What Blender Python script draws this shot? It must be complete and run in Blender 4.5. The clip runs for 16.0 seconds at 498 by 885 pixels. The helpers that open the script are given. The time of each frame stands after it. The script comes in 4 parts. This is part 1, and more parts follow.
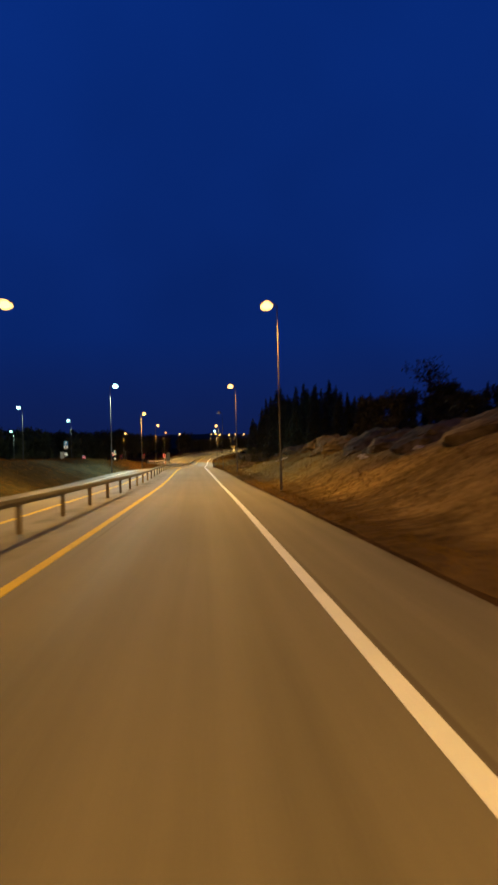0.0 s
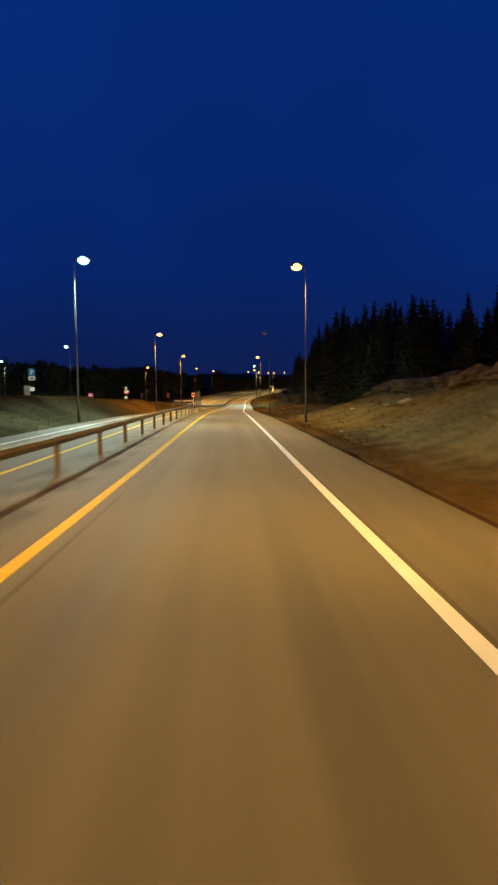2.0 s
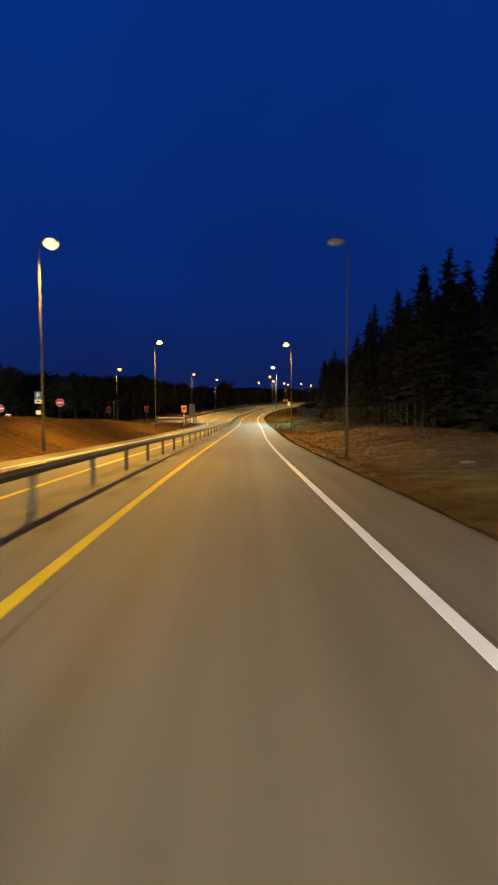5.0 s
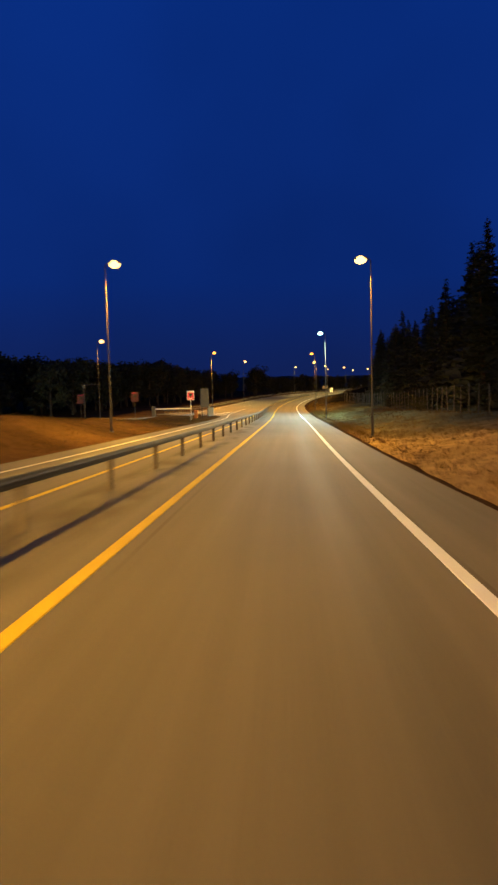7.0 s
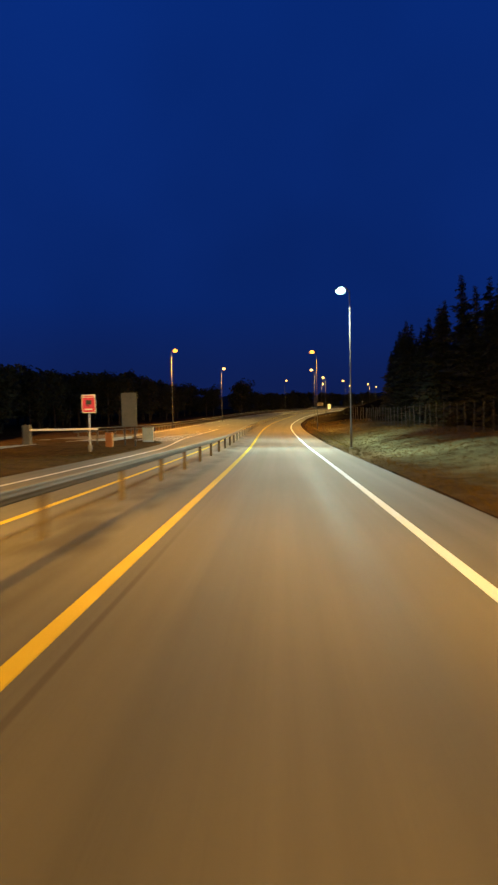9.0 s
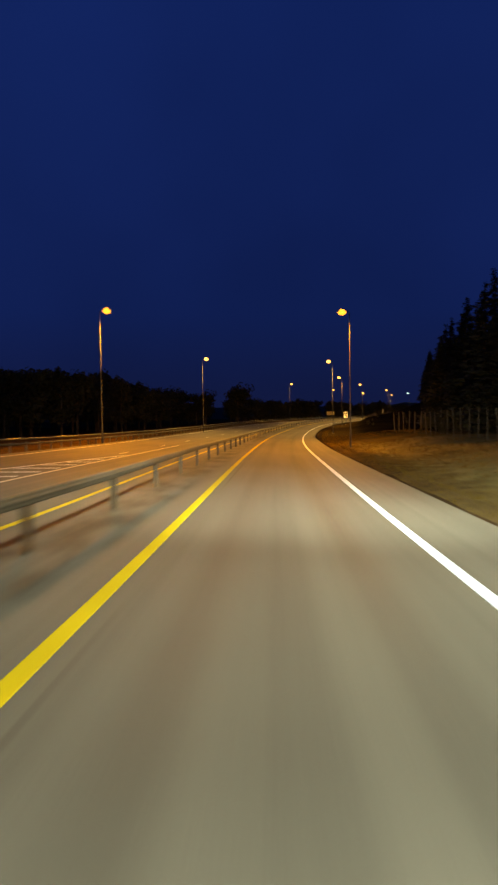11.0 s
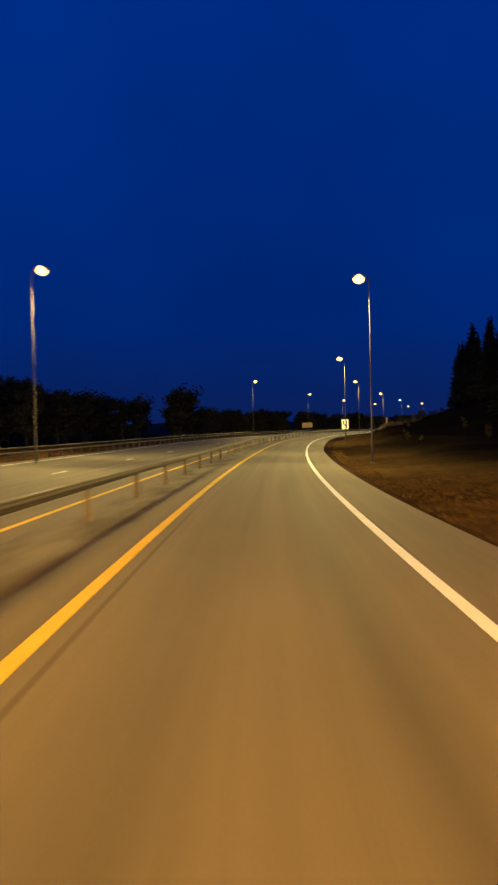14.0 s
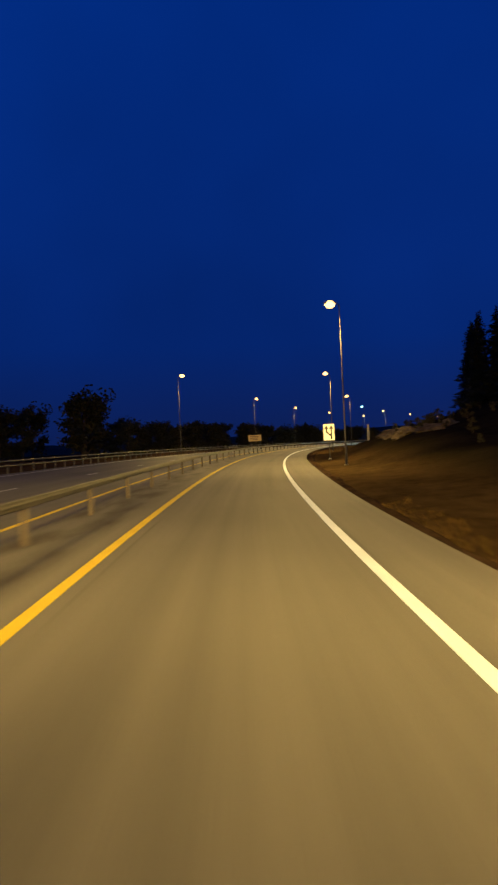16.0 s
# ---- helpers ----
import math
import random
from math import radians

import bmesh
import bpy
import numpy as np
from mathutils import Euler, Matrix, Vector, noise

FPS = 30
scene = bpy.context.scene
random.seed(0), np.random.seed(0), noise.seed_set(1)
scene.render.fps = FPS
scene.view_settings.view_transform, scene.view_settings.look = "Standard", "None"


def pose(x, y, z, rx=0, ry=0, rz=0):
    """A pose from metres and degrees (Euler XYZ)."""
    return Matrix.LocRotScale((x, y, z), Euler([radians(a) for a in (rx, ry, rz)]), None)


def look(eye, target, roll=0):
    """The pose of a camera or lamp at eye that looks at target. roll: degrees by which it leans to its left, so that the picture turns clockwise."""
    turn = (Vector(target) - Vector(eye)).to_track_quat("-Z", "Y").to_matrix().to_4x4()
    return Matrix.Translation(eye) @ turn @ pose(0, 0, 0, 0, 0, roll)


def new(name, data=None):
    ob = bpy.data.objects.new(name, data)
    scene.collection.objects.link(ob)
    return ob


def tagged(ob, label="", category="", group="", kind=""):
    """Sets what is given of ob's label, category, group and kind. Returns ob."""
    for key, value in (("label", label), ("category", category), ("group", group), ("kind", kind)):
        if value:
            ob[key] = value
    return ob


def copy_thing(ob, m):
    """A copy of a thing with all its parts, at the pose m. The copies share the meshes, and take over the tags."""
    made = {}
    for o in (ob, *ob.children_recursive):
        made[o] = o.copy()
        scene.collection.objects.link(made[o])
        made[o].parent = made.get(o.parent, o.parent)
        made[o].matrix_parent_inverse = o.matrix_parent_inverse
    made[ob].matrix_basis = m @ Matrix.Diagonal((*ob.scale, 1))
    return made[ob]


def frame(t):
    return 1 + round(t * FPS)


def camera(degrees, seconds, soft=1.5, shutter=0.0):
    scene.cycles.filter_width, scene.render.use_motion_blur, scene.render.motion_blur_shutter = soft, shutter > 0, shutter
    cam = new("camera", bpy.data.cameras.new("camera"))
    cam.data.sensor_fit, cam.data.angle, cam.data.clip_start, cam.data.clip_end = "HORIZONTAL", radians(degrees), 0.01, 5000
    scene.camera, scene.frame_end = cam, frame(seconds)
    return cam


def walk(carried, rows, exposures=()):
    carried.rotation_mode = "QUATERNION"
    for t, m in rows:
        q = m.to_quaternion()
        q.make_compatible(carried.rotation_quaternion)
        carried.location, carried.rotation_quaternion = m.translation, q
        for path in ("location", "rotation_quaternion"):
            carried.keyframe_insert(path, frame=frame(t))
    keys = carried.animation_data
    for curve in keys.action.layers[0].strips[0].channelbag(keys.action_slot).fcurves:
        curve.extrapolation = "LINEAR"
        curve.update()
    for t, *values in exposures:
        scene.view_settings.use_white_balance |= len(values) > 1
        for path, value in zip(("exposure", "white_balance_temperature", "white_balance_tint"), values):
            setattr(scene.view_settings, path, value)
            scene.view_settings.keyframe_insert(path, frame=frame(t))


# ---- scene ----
# camera and its drive along the road
cam = camera(41.0, 16.0, 2.4, 0.7)
PATH = [
    (0.0, look((0.499, -11.377, 1.674), (7.669, 88.378, 2.032), -1.35)),
    (0.5, look((0.503, -3.050, 1.521), (6.683, 96.647, -3.414), -1.34)),
    (1.0, look((0.454, 5.295, 1.351), (4.648, 104.800, -7.742), -1.12)),
    (1.5, look((0.313, 13.761, 1.173), (0.735, 113.260, -8.902), -0.77)),
    (2.0, look((0.146, 22.347, 0.996), (1.948, 121.973, -7.386), -0.55)),
    (2.5, look((0.032, 30.998, 0.858), (1.380, 130.717, -6.399), -0.81)),
    (3.0, look((-0.120, 39.644, 0.754), (1.121, 139.468, -4.810), -0.14)),
    (5.5, look((-0.572, 83.248, 0.022), (-0.153, 183.020, -6.666), -0.50)),
    (6.0, look((-0.578, 92.074, -0.240), (-4.551, 191.535, -9.849), -1.39)),
    (6.5, look((-0.552, 100.976, -0.478), (-5.526, 200.464, -9.090), -1.61)),
    (7.0, look((-0.545, 109.958, -0.696), (-5.033, 209.566, -8.239), -1.38)),
    (7.5, look((-0.486, 119.098, -0.948), (-3.612, 218.882, -6.512), -1.36)),
    (8.0, look((-0.352, 128.342, -1.157), (-2.918, 228.171, -6.087), -1.89)),
    (8.5, look((-0.315, 137.580, -1.344), (-2.854, 237.423, -6.110), -1.38)),
    (11.0, look((0.292, 184.659, -2.195), (-2.865, 284.566, -5.099), -0.82)),
    (11.5, look((0.299, 194.177, -2.232), (-2.508, 294.133, -2.978), 0.08)),
    (12.0, look((0.439, 203.839, -2.259), (-1.517, 303.808, -3.804), -0.13)),
    (12.5, look((0.607, 213.788, -2.311), (-0.227, 313.771, -4.044), -0.84)),
    (13.0, look((0.798, 223.628, -2.348), (0.955, 323.626, -2.849), -0.41)),
    (13.5, look((1.044, 233.336, -2.366), (1.867, 333.330, -3.026), -0.77)),
    (14.0, look((1.406, 242.985, -2.344), (4.215, 342.942, -2.931), -1.22)),
    (14.5, look((1.899, 252.676, -2.316), (8.390, 352.468, -1.947), -2.14)),
    (15.0, look((2.555, 262.371, -2.257), (11.197, 362.003, -1.602), -2.33)),
    (15.5, look((3.406, 271.996, -2.159), (14.033, 371.422, -0.627), -2.54)),
    (16.0, look((4.353, 281.518, -2.035), (16.260, 380.799, -0.505), -2.59)),
]
# white balance drifts while the bluish lamp passes overhead
EXPOSURES = [(0.0, 0.0, 6500, 7), (1.2, 0.0, 6500, 4), (2.2, 0.0, 6500, 0), (3.2, 0.0, 6700, -5), (5.5, 0.2, 6400, 3), (6.8, 0.2, 6500, 6),
             (7.8, -0.12, 6500, 6), (8.6, 0.0, 6500, 6), (9.6, 0.0, 6800, 6), (10.7, -0.45, 8600, 14), (11.6, -0.5, 9800, 24), (12.4, -0.15, 7200, 8), (13.0, 0.0, 6100, 2),
             (13.6, 0.05, 5700, -1), (14.3, 0.1, 5600, -1), (14.9, 0.1, 5900, 4), (15.4, 0.1, 6300, 8), (16.0, 0.05, 6000, 5)]
walk(cam, PATH, EXPOSURES)

# the road's line: stations every 20 m, curvature to the right (degrees per 100 m) and slope (percent)
KNOTS = np.arange(-20, 521, 20.0)
CURVE = [-1.19, -1.2, -2.31, -1.09, 1.1, 2.12, 2.71, 2.79, 1.28, -1.65, -2.27, 0.95, 3.47, 7.11, 9.8, 8.42, 9.48, 11.8, 12.38, 11.89, 10.88, 9.91, 9.45, 9.68, 10.25, 10.76, 11.06, 11.13]
SLOPE = [-2.38, -2.08, -2.28, -1.1, -1.4, -2.45, -2.89, -2.44, -1.75, -1.81, -1.64, -0.12, -0.35, 0.34, 0.95, 1.67, 2.29, 2.31, 2.25, 2.23, 2.23, 2.26, 2.3, 2.35, 2.41, 2.46, 2.5, 2.52]
STEP = 0.5
TILT = 0.03  # crossfall of the land and the road, down to the right
STN = np.arange(-120, 700.1, STEP)
HEAD = np.radians(np.cumsum(np.interp(STN, KNOTS, CURVE)) * STEP / 100)
ZERO = int(np.argmin(abs(STN)))
HEAD = HEAD - HEAD[ZERO]
RX, RY = np.cumsum(np.sin(HEAD)) * STEP, np.cumsum(np.cos(HEAD)) * STEP
RZ = np.cumsum(np.interp(STN, KNOTS, SLOPE)) * STEP / 100
RX, RY, RZ = RX - RX[ZERO], RY - RY[ZERO], RZ - RZ[ZERO]


def heading(s):
    return float(np.interp(s, STN, HEAD))


def place(s, u, h=0.0):
    """World point at station s, u metres to the right of the lane's middle, h over the road."""
    a = heading(s)
    return Vector((float(np.interp(s, STN, RX)) + u * math.cos(a), float(np.interp(s, STN, RY)) - u * math.sin(a),
                   float(np.interp(s, STN, RZ)) + h)) - Vector((0, 0, TILT * (float(np.interp(s, STN, RX)) + u * math.cos(a))))


def at(s, u, h=0.0, turn=0.0):
    """Pose at a station: y along the road, x to its right."""
    p = place(s, u, h)
    return pose(p.x, p.y, p.z, 0, 0, turn - math.degrees(heading(s)))


def smooth(a, b, x):
    t = min(1.0, max(0.0, (x - a) / (b - a)))
    return t * t * (3 - 2 * t)


# ---- sky and light ----
world = bpy.data.worlds.new("dusk")
scene.world = world
world.use_nodes = True
wn, wl = world.node_tree.nodes, world.node_tree.links
wn.clear()
w_out, w_bg = wn.new("ShaderNodeOutputWorld"), wn.new("ShaderNodeBackground")
w_co, w_sep, w_ramp = wn.new("ShaderNodeTexCoord"), wn.new("ShaderNodeSeparateXYZ"), wn.new("ShaderNodeValToRGB")
w_noise, w_mul, w_mix = wn.new("ShaderNodeTexNoise"), wn.new("ShaderNodeMapRange"), wn.new("ShaderNodeMix")
w_ramp.color_ramp.elements[0].position, w_ramp.color_ramp.elements[0].color = 0.0, (0.0050, 0.0112, 0.066, 1)
w_ramp.color_ramp.elements[1].position, w_ramp.color_ramp.elements[1].color = 0.6, (0.0019, 0.0195, 0.160, 1)
el = w_ramp.color_ramp.elements.new(0.16)
el.color = (0.0026, 0.0165, 0.128, 1)
w_noise.inputs["Scale"].default_value, w_noise.inputs["Detail"].default_value = 2.2, 3.0
w_mul.inputs["To Min"].default_value, w_mul.inputs["To Max"].default_value = 0.72, 1.52
w_mix.data_type, w_mix.blend_type = "RGBA", "MULTIPLY"
w_mix.inputs["Factor"].default_value = 1.0
wl.new(w_co.outputs["Generated"], w_sep.inputs[0])
wl.new(w_sep.outputs["Z"], w_ramp.inputs["Fac"])
wl.new(w_co.outputs["Generated"], w_noise.inputs["Vector"])
wl.new(w_noise.outputs["Fac"], w_mul.inputs["Value"])
wl.new(w_ramp.outputs["Color"], w_mix.inputs["A"])
wl.new(w_mul.outputs["Result"], w_mix.inputs["B"])
wl.new(w_mix.outputs["Result"], w_bg.inputs["Color"])
wl.new(w_bg.outputs[0], w_out.inputs[0])
w_bg.inputs["Strength"].default_value = 1.0

SODIUM, COOL = (1.0, 0.48, 0.055), (0.75, 1.0, 0.84)
OLD_SODIUM, NEW_SODIUM = (1.0, 0.40, 0.032), (1.0, 0.61, 0.14)
LAMP_POWER = 25000.0


# ---- materials ----
def node_material(name, rough=0.7, metal=0.0, spec=0.5):
    m = bpy.data.materials.new(name)
    m.use_nodes = True
    b = m.node_tree.nodes["Principled BSDF"]
    b.inputs["Roughness"].default_value, b.inputs["Metallic"].default_value = rough, metal
    b.inputs["Specular IOR Level"].default_value = spec
    return m, m.node_tree.nodes, m.node_tree.links, b


def noisy(name, dark, light, scale, rough=0.7, metal=0.0, spec=0.4, bump=0.0, fine=None, space="Object", vary=0.0):
    """A surface between two colours at two scales of noise, with relief."""
    m, n, l, b = node_material(name, rough, metal, spec)
    co = n.new("ShaderNodeTexCoord")
    big, small, mixf = n.new("ShaderNodeTexNoise"), n.new("ShaderNodeTexNoise"), n.new("ShaderNodeMath")
    big.inputs["Scale"].default_value, big.inputs["Detail"].default_value = scale, 4
    small.inputs["Scale"].default_value, small.inputs["Detail"].default_value = fine or scale * 12, 5
    ramp, mid = n.new("ShaderNodeValToRGB"), n.new("ShaderNodeMath")
    ramp.color_ramp.elements[0].position, ramp.color_ramp.elements[1].position = 0.32, 0.68
    ramp.color_ramp.elements[0].color, ramp.color_ramp.elements[1].color = (*dark, 1), (*light, 1)
    mixf.operation, mid.operation = "ADD", "MULTIPLY"
    mid.inputs[1].default_value = 0.5
    for t in (big, small):
        l.new(co.outputs[space], t.inputs["Vector"])
    l.new(big.outputs["Fac"], mixf.inputs[0])
    l.new(small.outputs["Fac"], mixf.inputs[1])
    l.new(mixf.outputs[0], mid.inputs[0])
    l.new(mid.outputs[0], ramp.inputs["Fac"])
    out = ramp.outputs["Color"]
    if vary:
        info, rng, mul = n.new("ShaderNodeObjectInfo"), n.new("ShaderNodeMapRange"), n.new("ShaderNodeMix")
        rng.inputs["To Min"].default_value, rng.inputs["To Max"].default_value = 1 - vary, 1 + vary
        mul.data_type, mul.blend_type = "RGBA", "MULTIPLY"
        mul.inputs["Factor"].default_value = 1.0
        l.new(info.outputs["Random"], rng.inputs["Value"])
        l.new(out, mul.inputs["A"])
        l.new(rng.outputs["Result"], mul.inputs["B"])
        out = mul.outputs["Result"]
    l.new(out, b.inputs["Base Color"])
    rr = n.new("ShaderNodeMapRange")
    rr.inputs["To Min"].default_value, rr.inputs["To Max"].default_value = max(0.05, rough - 0.12), min(1.0, rough + 0.12)
    l.new(small.outputs["Fac"], rr.inputs["Value"])
    l.new(rr.outputs["Result"], b.inputs["Roughness"])
    if bump:
        bp = n.new("ShaderNodeBump")
        bp.inputs["Strength"].default_value, bp.inputs["Distance"].default_value = bump, 0.03
        l.new(small.outputs["Fac"], bp.inputs["Height"])
        l.new(bp.outputs["Normal"], b.inputs["Normal"])
    return m


def asphalt_material():
    """Worn asphalt: grain, polished wheel tracks, long streaks and patches; UV is metres across and along."""
    m, n, l, b = node_material("asphalt", 0.8, 0, 0.04)
    co, sep = n.new("ShaderNodeTexCoord"), n.new("ShaderNodeSeparateXYZ")
    l.new(co.outputs["UV"], sep.inputs[0])

    def mapped(sx, sy, scale, detail):
        mp, t = n.new("ShaderNodeMapping"), n.new("ShaderNodeTexNoise")
        mp.inputs["Scale"].default_value = (sx, sy, 1)
        t.inputs["Scale"].default_value, t.inputs["Detail"].default_value = scale, detail
        l.new(co.outputs["UV"], mp.inputs["Vector"])
        l.new(mp.outputs[0], t.inputs["Vector"])
        return t.outputs["Fac"]

    def math_node(op, a, c):
        q = n.new("ShaderNodeMath")
        q.operation = op
        for i, v in enumerate((a, c)):
            if isinstance(v, (int, float)):
                q.inputs[i].default_value = v
            else:
                l.new(v, q.inputs[i])
        return q.outputs[0]

    streak, patch, grain = mapped(2.2, 0.03, 1.0, 4), mapped(0.25, 0.12, 1.0, 3), mapped(1, 1, 55.0, 4)
    wide = math_node("ABSOLUTE", sep.outputs["X"], 0)
    off = math_node("ABSOLUTE", math_node("SUBTRACT", wide, 0.78), 0)
    track = n.new("ShaderNodeMapRange")
    track.interpolation_type = "SMOOTHSTEP"
    for k, v in (("From Min", 0.0), ("From Max", 0.45), ("To Min", 1.0), ("To Max", 0.0)):
        track.inputs[k].default_value = v
    l.new(off, track.inputs["Value"])
    f = math_node("ADD", math_node("MULTIPLY", streak, 0.42), math_node("MULTIPLY", patch, 0.35))
    f = math_node("ADD", f, math_node("MULTIPLY", grain, 0.30))
    f = math_node("SUBTRACT", f, math_node("MULTIPLY", track.outputs["Result"], 0.10))
    ramp = n.new("ShaderNodeValToRGB")
    ramp.color_ramp.elements[0].position, ramp.color_ramp.elements[0].color = 0.30, (0.040, 0.039, 0.038, 1)
    ramp.color_ramp.elements[1].position, ramp.color_ramp.elements[1].color = 0.85, (0.105, 0.101, 0.095, 1)
    l.new(f, ramp.inputs["Fac"])

    def band(centre, half, soft):
        q = n.new("ShaderNodeMapRange")
        q.interpolation_type = "SMOOTHSTEP"
        for k, v in (("From Min", half), ("From Max", half + soft), ("To Min", 1.0), ("To Max", 0.0)):
            q.inputs[k].default_value = v
        l.new(math_node("ABSOLUTE", math_node("SUBTRACT", sep.outputs["X"], centre), 0), q.inputs["Value"])
        return q.outputs["Result"]

    def above(v, lo, hi):
        q = n.new("ShaderNodeMapRange")
        q.inputs["From Min"].default_value, q.inputs["From Max"].default_value = lo, hi
        l.new(v, q.inputs["Value"])
        return q.outputs["Result"]

    # washed-in dirt under the median rail and along the outer edge, tar seams beside the lines
    dirt = math_node("MULTIPLY", band(-2.85, 0.45, 0.35), above(mapped(1.3, 0.45, 1.0, 5), 0.42, 0.62))
    edge = math_node("MULTIPLY", band(3.55, 0.12, 0.30), above(mapped(2.0, 0.5, 1.0, 5), 0.40, 0.60))
    seam = math_node("MULTIPLY", math_node("ADD", band(-1.45, 0.012, 0.03), band(1.86, 0.012, 0.03)), above(mapped(0.6, 0.09, 1.0, 4), 0.42, 0.58))
    worn = math_node("ADD", math_node("MULTIPLY", dirt, 0.62), math_node("ADD", math_node("MULTIPLY", edge, 0.5), math_node("MULTIPLY", seam, 0.4)))
    tone = n.new("ShaderNodeMix")
    tone.data_type = "RGBA"
    l.new(worn, tone.inputs["Factor"])
    l.new(ramp.outputs["Color"], tone.inputs["A"])
    tone.inputs["B"].default_value = (0.018, 0.014, 0.010, 1)
    l.new(tone.outputs["Result"], b.inputs["Base Color"])
    rr = n.new("ShaderNodeMapRange")
    rr.inputs["To Min"].default_value, rr.inputs["To Max"].default_value = 0.82, 0.76
    l.new(track.outputs["Result"], rr.inputs["Value"])
    l.new(rr.outputs["Result"], b.inputs["Roughness"])
    bp = n.new("ShaderNodeBump")
    bp.inputs["Strength"].default_value, bp.inputs["Distance"].default_value = 0.35, 0.006
    l.new(grain, bp.inputs["Height"])
    l.new(bp.outputs["Normal"], b.inputs["Normal"])
    return m


def ground_material():
    """Rough land: brown grass, paler dry grass higher up the bank, a darker brown further on; UV is metres across and
    along.
    """
    m, n, l, b = node_material("rough_ground", 0.95, 0, 0.0)
    co, sep = n.new("ShaderNodeTexCoord"), n.new("ShaderNodeSeparateXYZ")
    l.new(co.outputs["UV"], sep.inputs[0])

    def noise_of(scale, detail):
        t = n.new("ShaderNodeTexNoise")
        t.inputs["Scale"].default_value, t.inputs["Detail"].default_value = scale, detail
        l.new(co.outputs["UV"], t.inputs["Vector"])
        return t.outputs["Fac"]

    def wobble(v, noise_out, amount):
        q = n.new("ShaderNodeMath")
        q.operation = "MULTIPLY_ADD"
        l.new(noise_out, q.inputs[0])
        q.inputs[1].default_value = amount
        l.new(v, q.inputs[2])
        return q.outputs[0]

    def ramp_up(v, lo, hi):
        q = n.new("ShaderNodeMapRange")
        q.interpolation_type = "SMOOTHSTEP"
        q.inputs["From Min"].default_value, q.inputs["From Max"].default_value = lo, hi
        l.new(v, q.inputs["Value"])
        return q.outputs["Result"]

    def mixed(fac, a, c):
        q = n.new("ShaderNodeMix")
        q.data_type = "RGBA"
        l.new(fac, q.inputs["Factor"])
        for k, v in (("A", a), ("B", c)):
            if isinstance(v, tuple):
                q.inputs[k].default_value = (*v, 1)
            else:
                l.new(v, q.inputs[k])
        return q.outputs["Result"]

    def both(a, c):
        q = n.new("ShaderNodeMath")
        q.operation = "MULTIPLY"
        l.new(a, q.inputs[0])
        l.new(c, q.inputs[1])
        return q.outputs[0]

    patch, clump, fine = noise_of(0.14, 4), noise_of(0.9, 5), noise_of(3.2, 6)
    spread = ramp_up(wobble(patch, wobble(clump, fine, 0.8), 0.9), 0.8, 1.9)
    soil = mixed(spread, (0.023, 0.016, 0.009), (0.082, 0.057, 0.029))
    dry = mixed(spread, (0.044, 0.032, 0.014), (0.180, 0.130, 0.057))
    # bank grass with the bluish lamp's greenish tint painted into its colour
    olive = mixed(spread, (0.052, 0.049, 0.026), (0.140, 0.128, 0.068))
    # darker brown for the right bank further on, darker still away from the road
    far_bank = mixed(spread, (0.014, 0.009, 0.004), (0.050, 0.033, 0.014))
    far_bank = mixed(ramp_up(wobble(sep.outputs["X"], clump, 3.0), 8.5, 12.0), far_bank, mixed(spread, (0.006, 0.005, 0.003), (0.022, 0.017, 0.009)))
    high = ramp_up(wobble(sep.outputs["X"], clump, 2.4), 5.9, 8.0)
    tone = mixed(ramp_up(wobble(sep.outputs["Y"], patch, 24.0), 30.0, 50.0), dry, olive)
    tone = mixed(high, soil, tone)
    # pale dry grass, its colour also raised to stand in for missing lamplight
    pale = both(ramp_up(wobble(sep.outputs["Y"], clump, 12.0), 98.0, 116.0), ramp_up(wobble(sep.outputs["Y"], clump, -12.0), 150.0, 128.0))
    tone = mixed(pale, tone, mixed(spread, (0.11, 0.082, 0.040), (0.31, 0.225, 0.11)))
    right = ramp_up(sep.outputs["X"], 2.5, 3.5)
    # left mound's colour carries the lamps' tint: dim grey-green first, warm brown beyond
    mound = mixed(spread, (0.016, 0.015, 0.009), (0.050, 0.046, 0.028))
    sodium_mound = mixed(spread, (0.022, 0.014, 0.007), (0.080, 0.047, 0.020))
    tone = mixed(right, mixed(ramp_up(wobble(sep.outputs["Y"], clump, 14.0), 84.0, 112.0), mound, sodium_mound), tone)
    tone = mixed(both(right, ramp_up(wobble(sep.outputs["Y"], clump, 24.0), 246.0, 276.0)), tone, far_bank)
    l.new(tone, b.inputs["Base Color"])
    bp = n.new("ShaderNodeBump")
    bp.inputs["Strength"].default_value, bp.inputs["Distance"].default_value = 0.8, 0.05
    l.new(fine, bp.inputs["Height"])
    l.new(bp.outputs["Normal"], b.inputs["Normal"])
    return m


def glow(name, colour, strength):
    m, n, l, b = node_material(name, 0.3)
    b.inputs["Base Color"].default_value = (*colour, 1)
    b.inputs["Emission Color"].default_value = (*colour, 1)
    b.inputs["Emission Strength"].default_value = strength
    return m


M_ASPHALT = asphalt_material()
M_WHITE_LINE = noisy("white_road_paint", (0.29, 0.335, 0.45), (0.40, 0.46, 0.60), 1.2, 0.8, spec=0.2, bump=0.3, fine=40, space="UV")
M_WORN_LINE = noisy("worn_white_road_paint", (0.20, 0.20, 0.20), (0.42, 0.42, 0.42), 0.9, 0.85, spec=0.15, bump=0.3, fine=30, space="UV")
M_YELLOW_LINE = noisy("yellow_road_paint", (0.25, 0.188, 0.010), (0.37, 0.280, 0.016), 1.2, 0.85, spec=0.06, bump=0.3, fine=40, space="UV")
M_GROUND = ground_material()
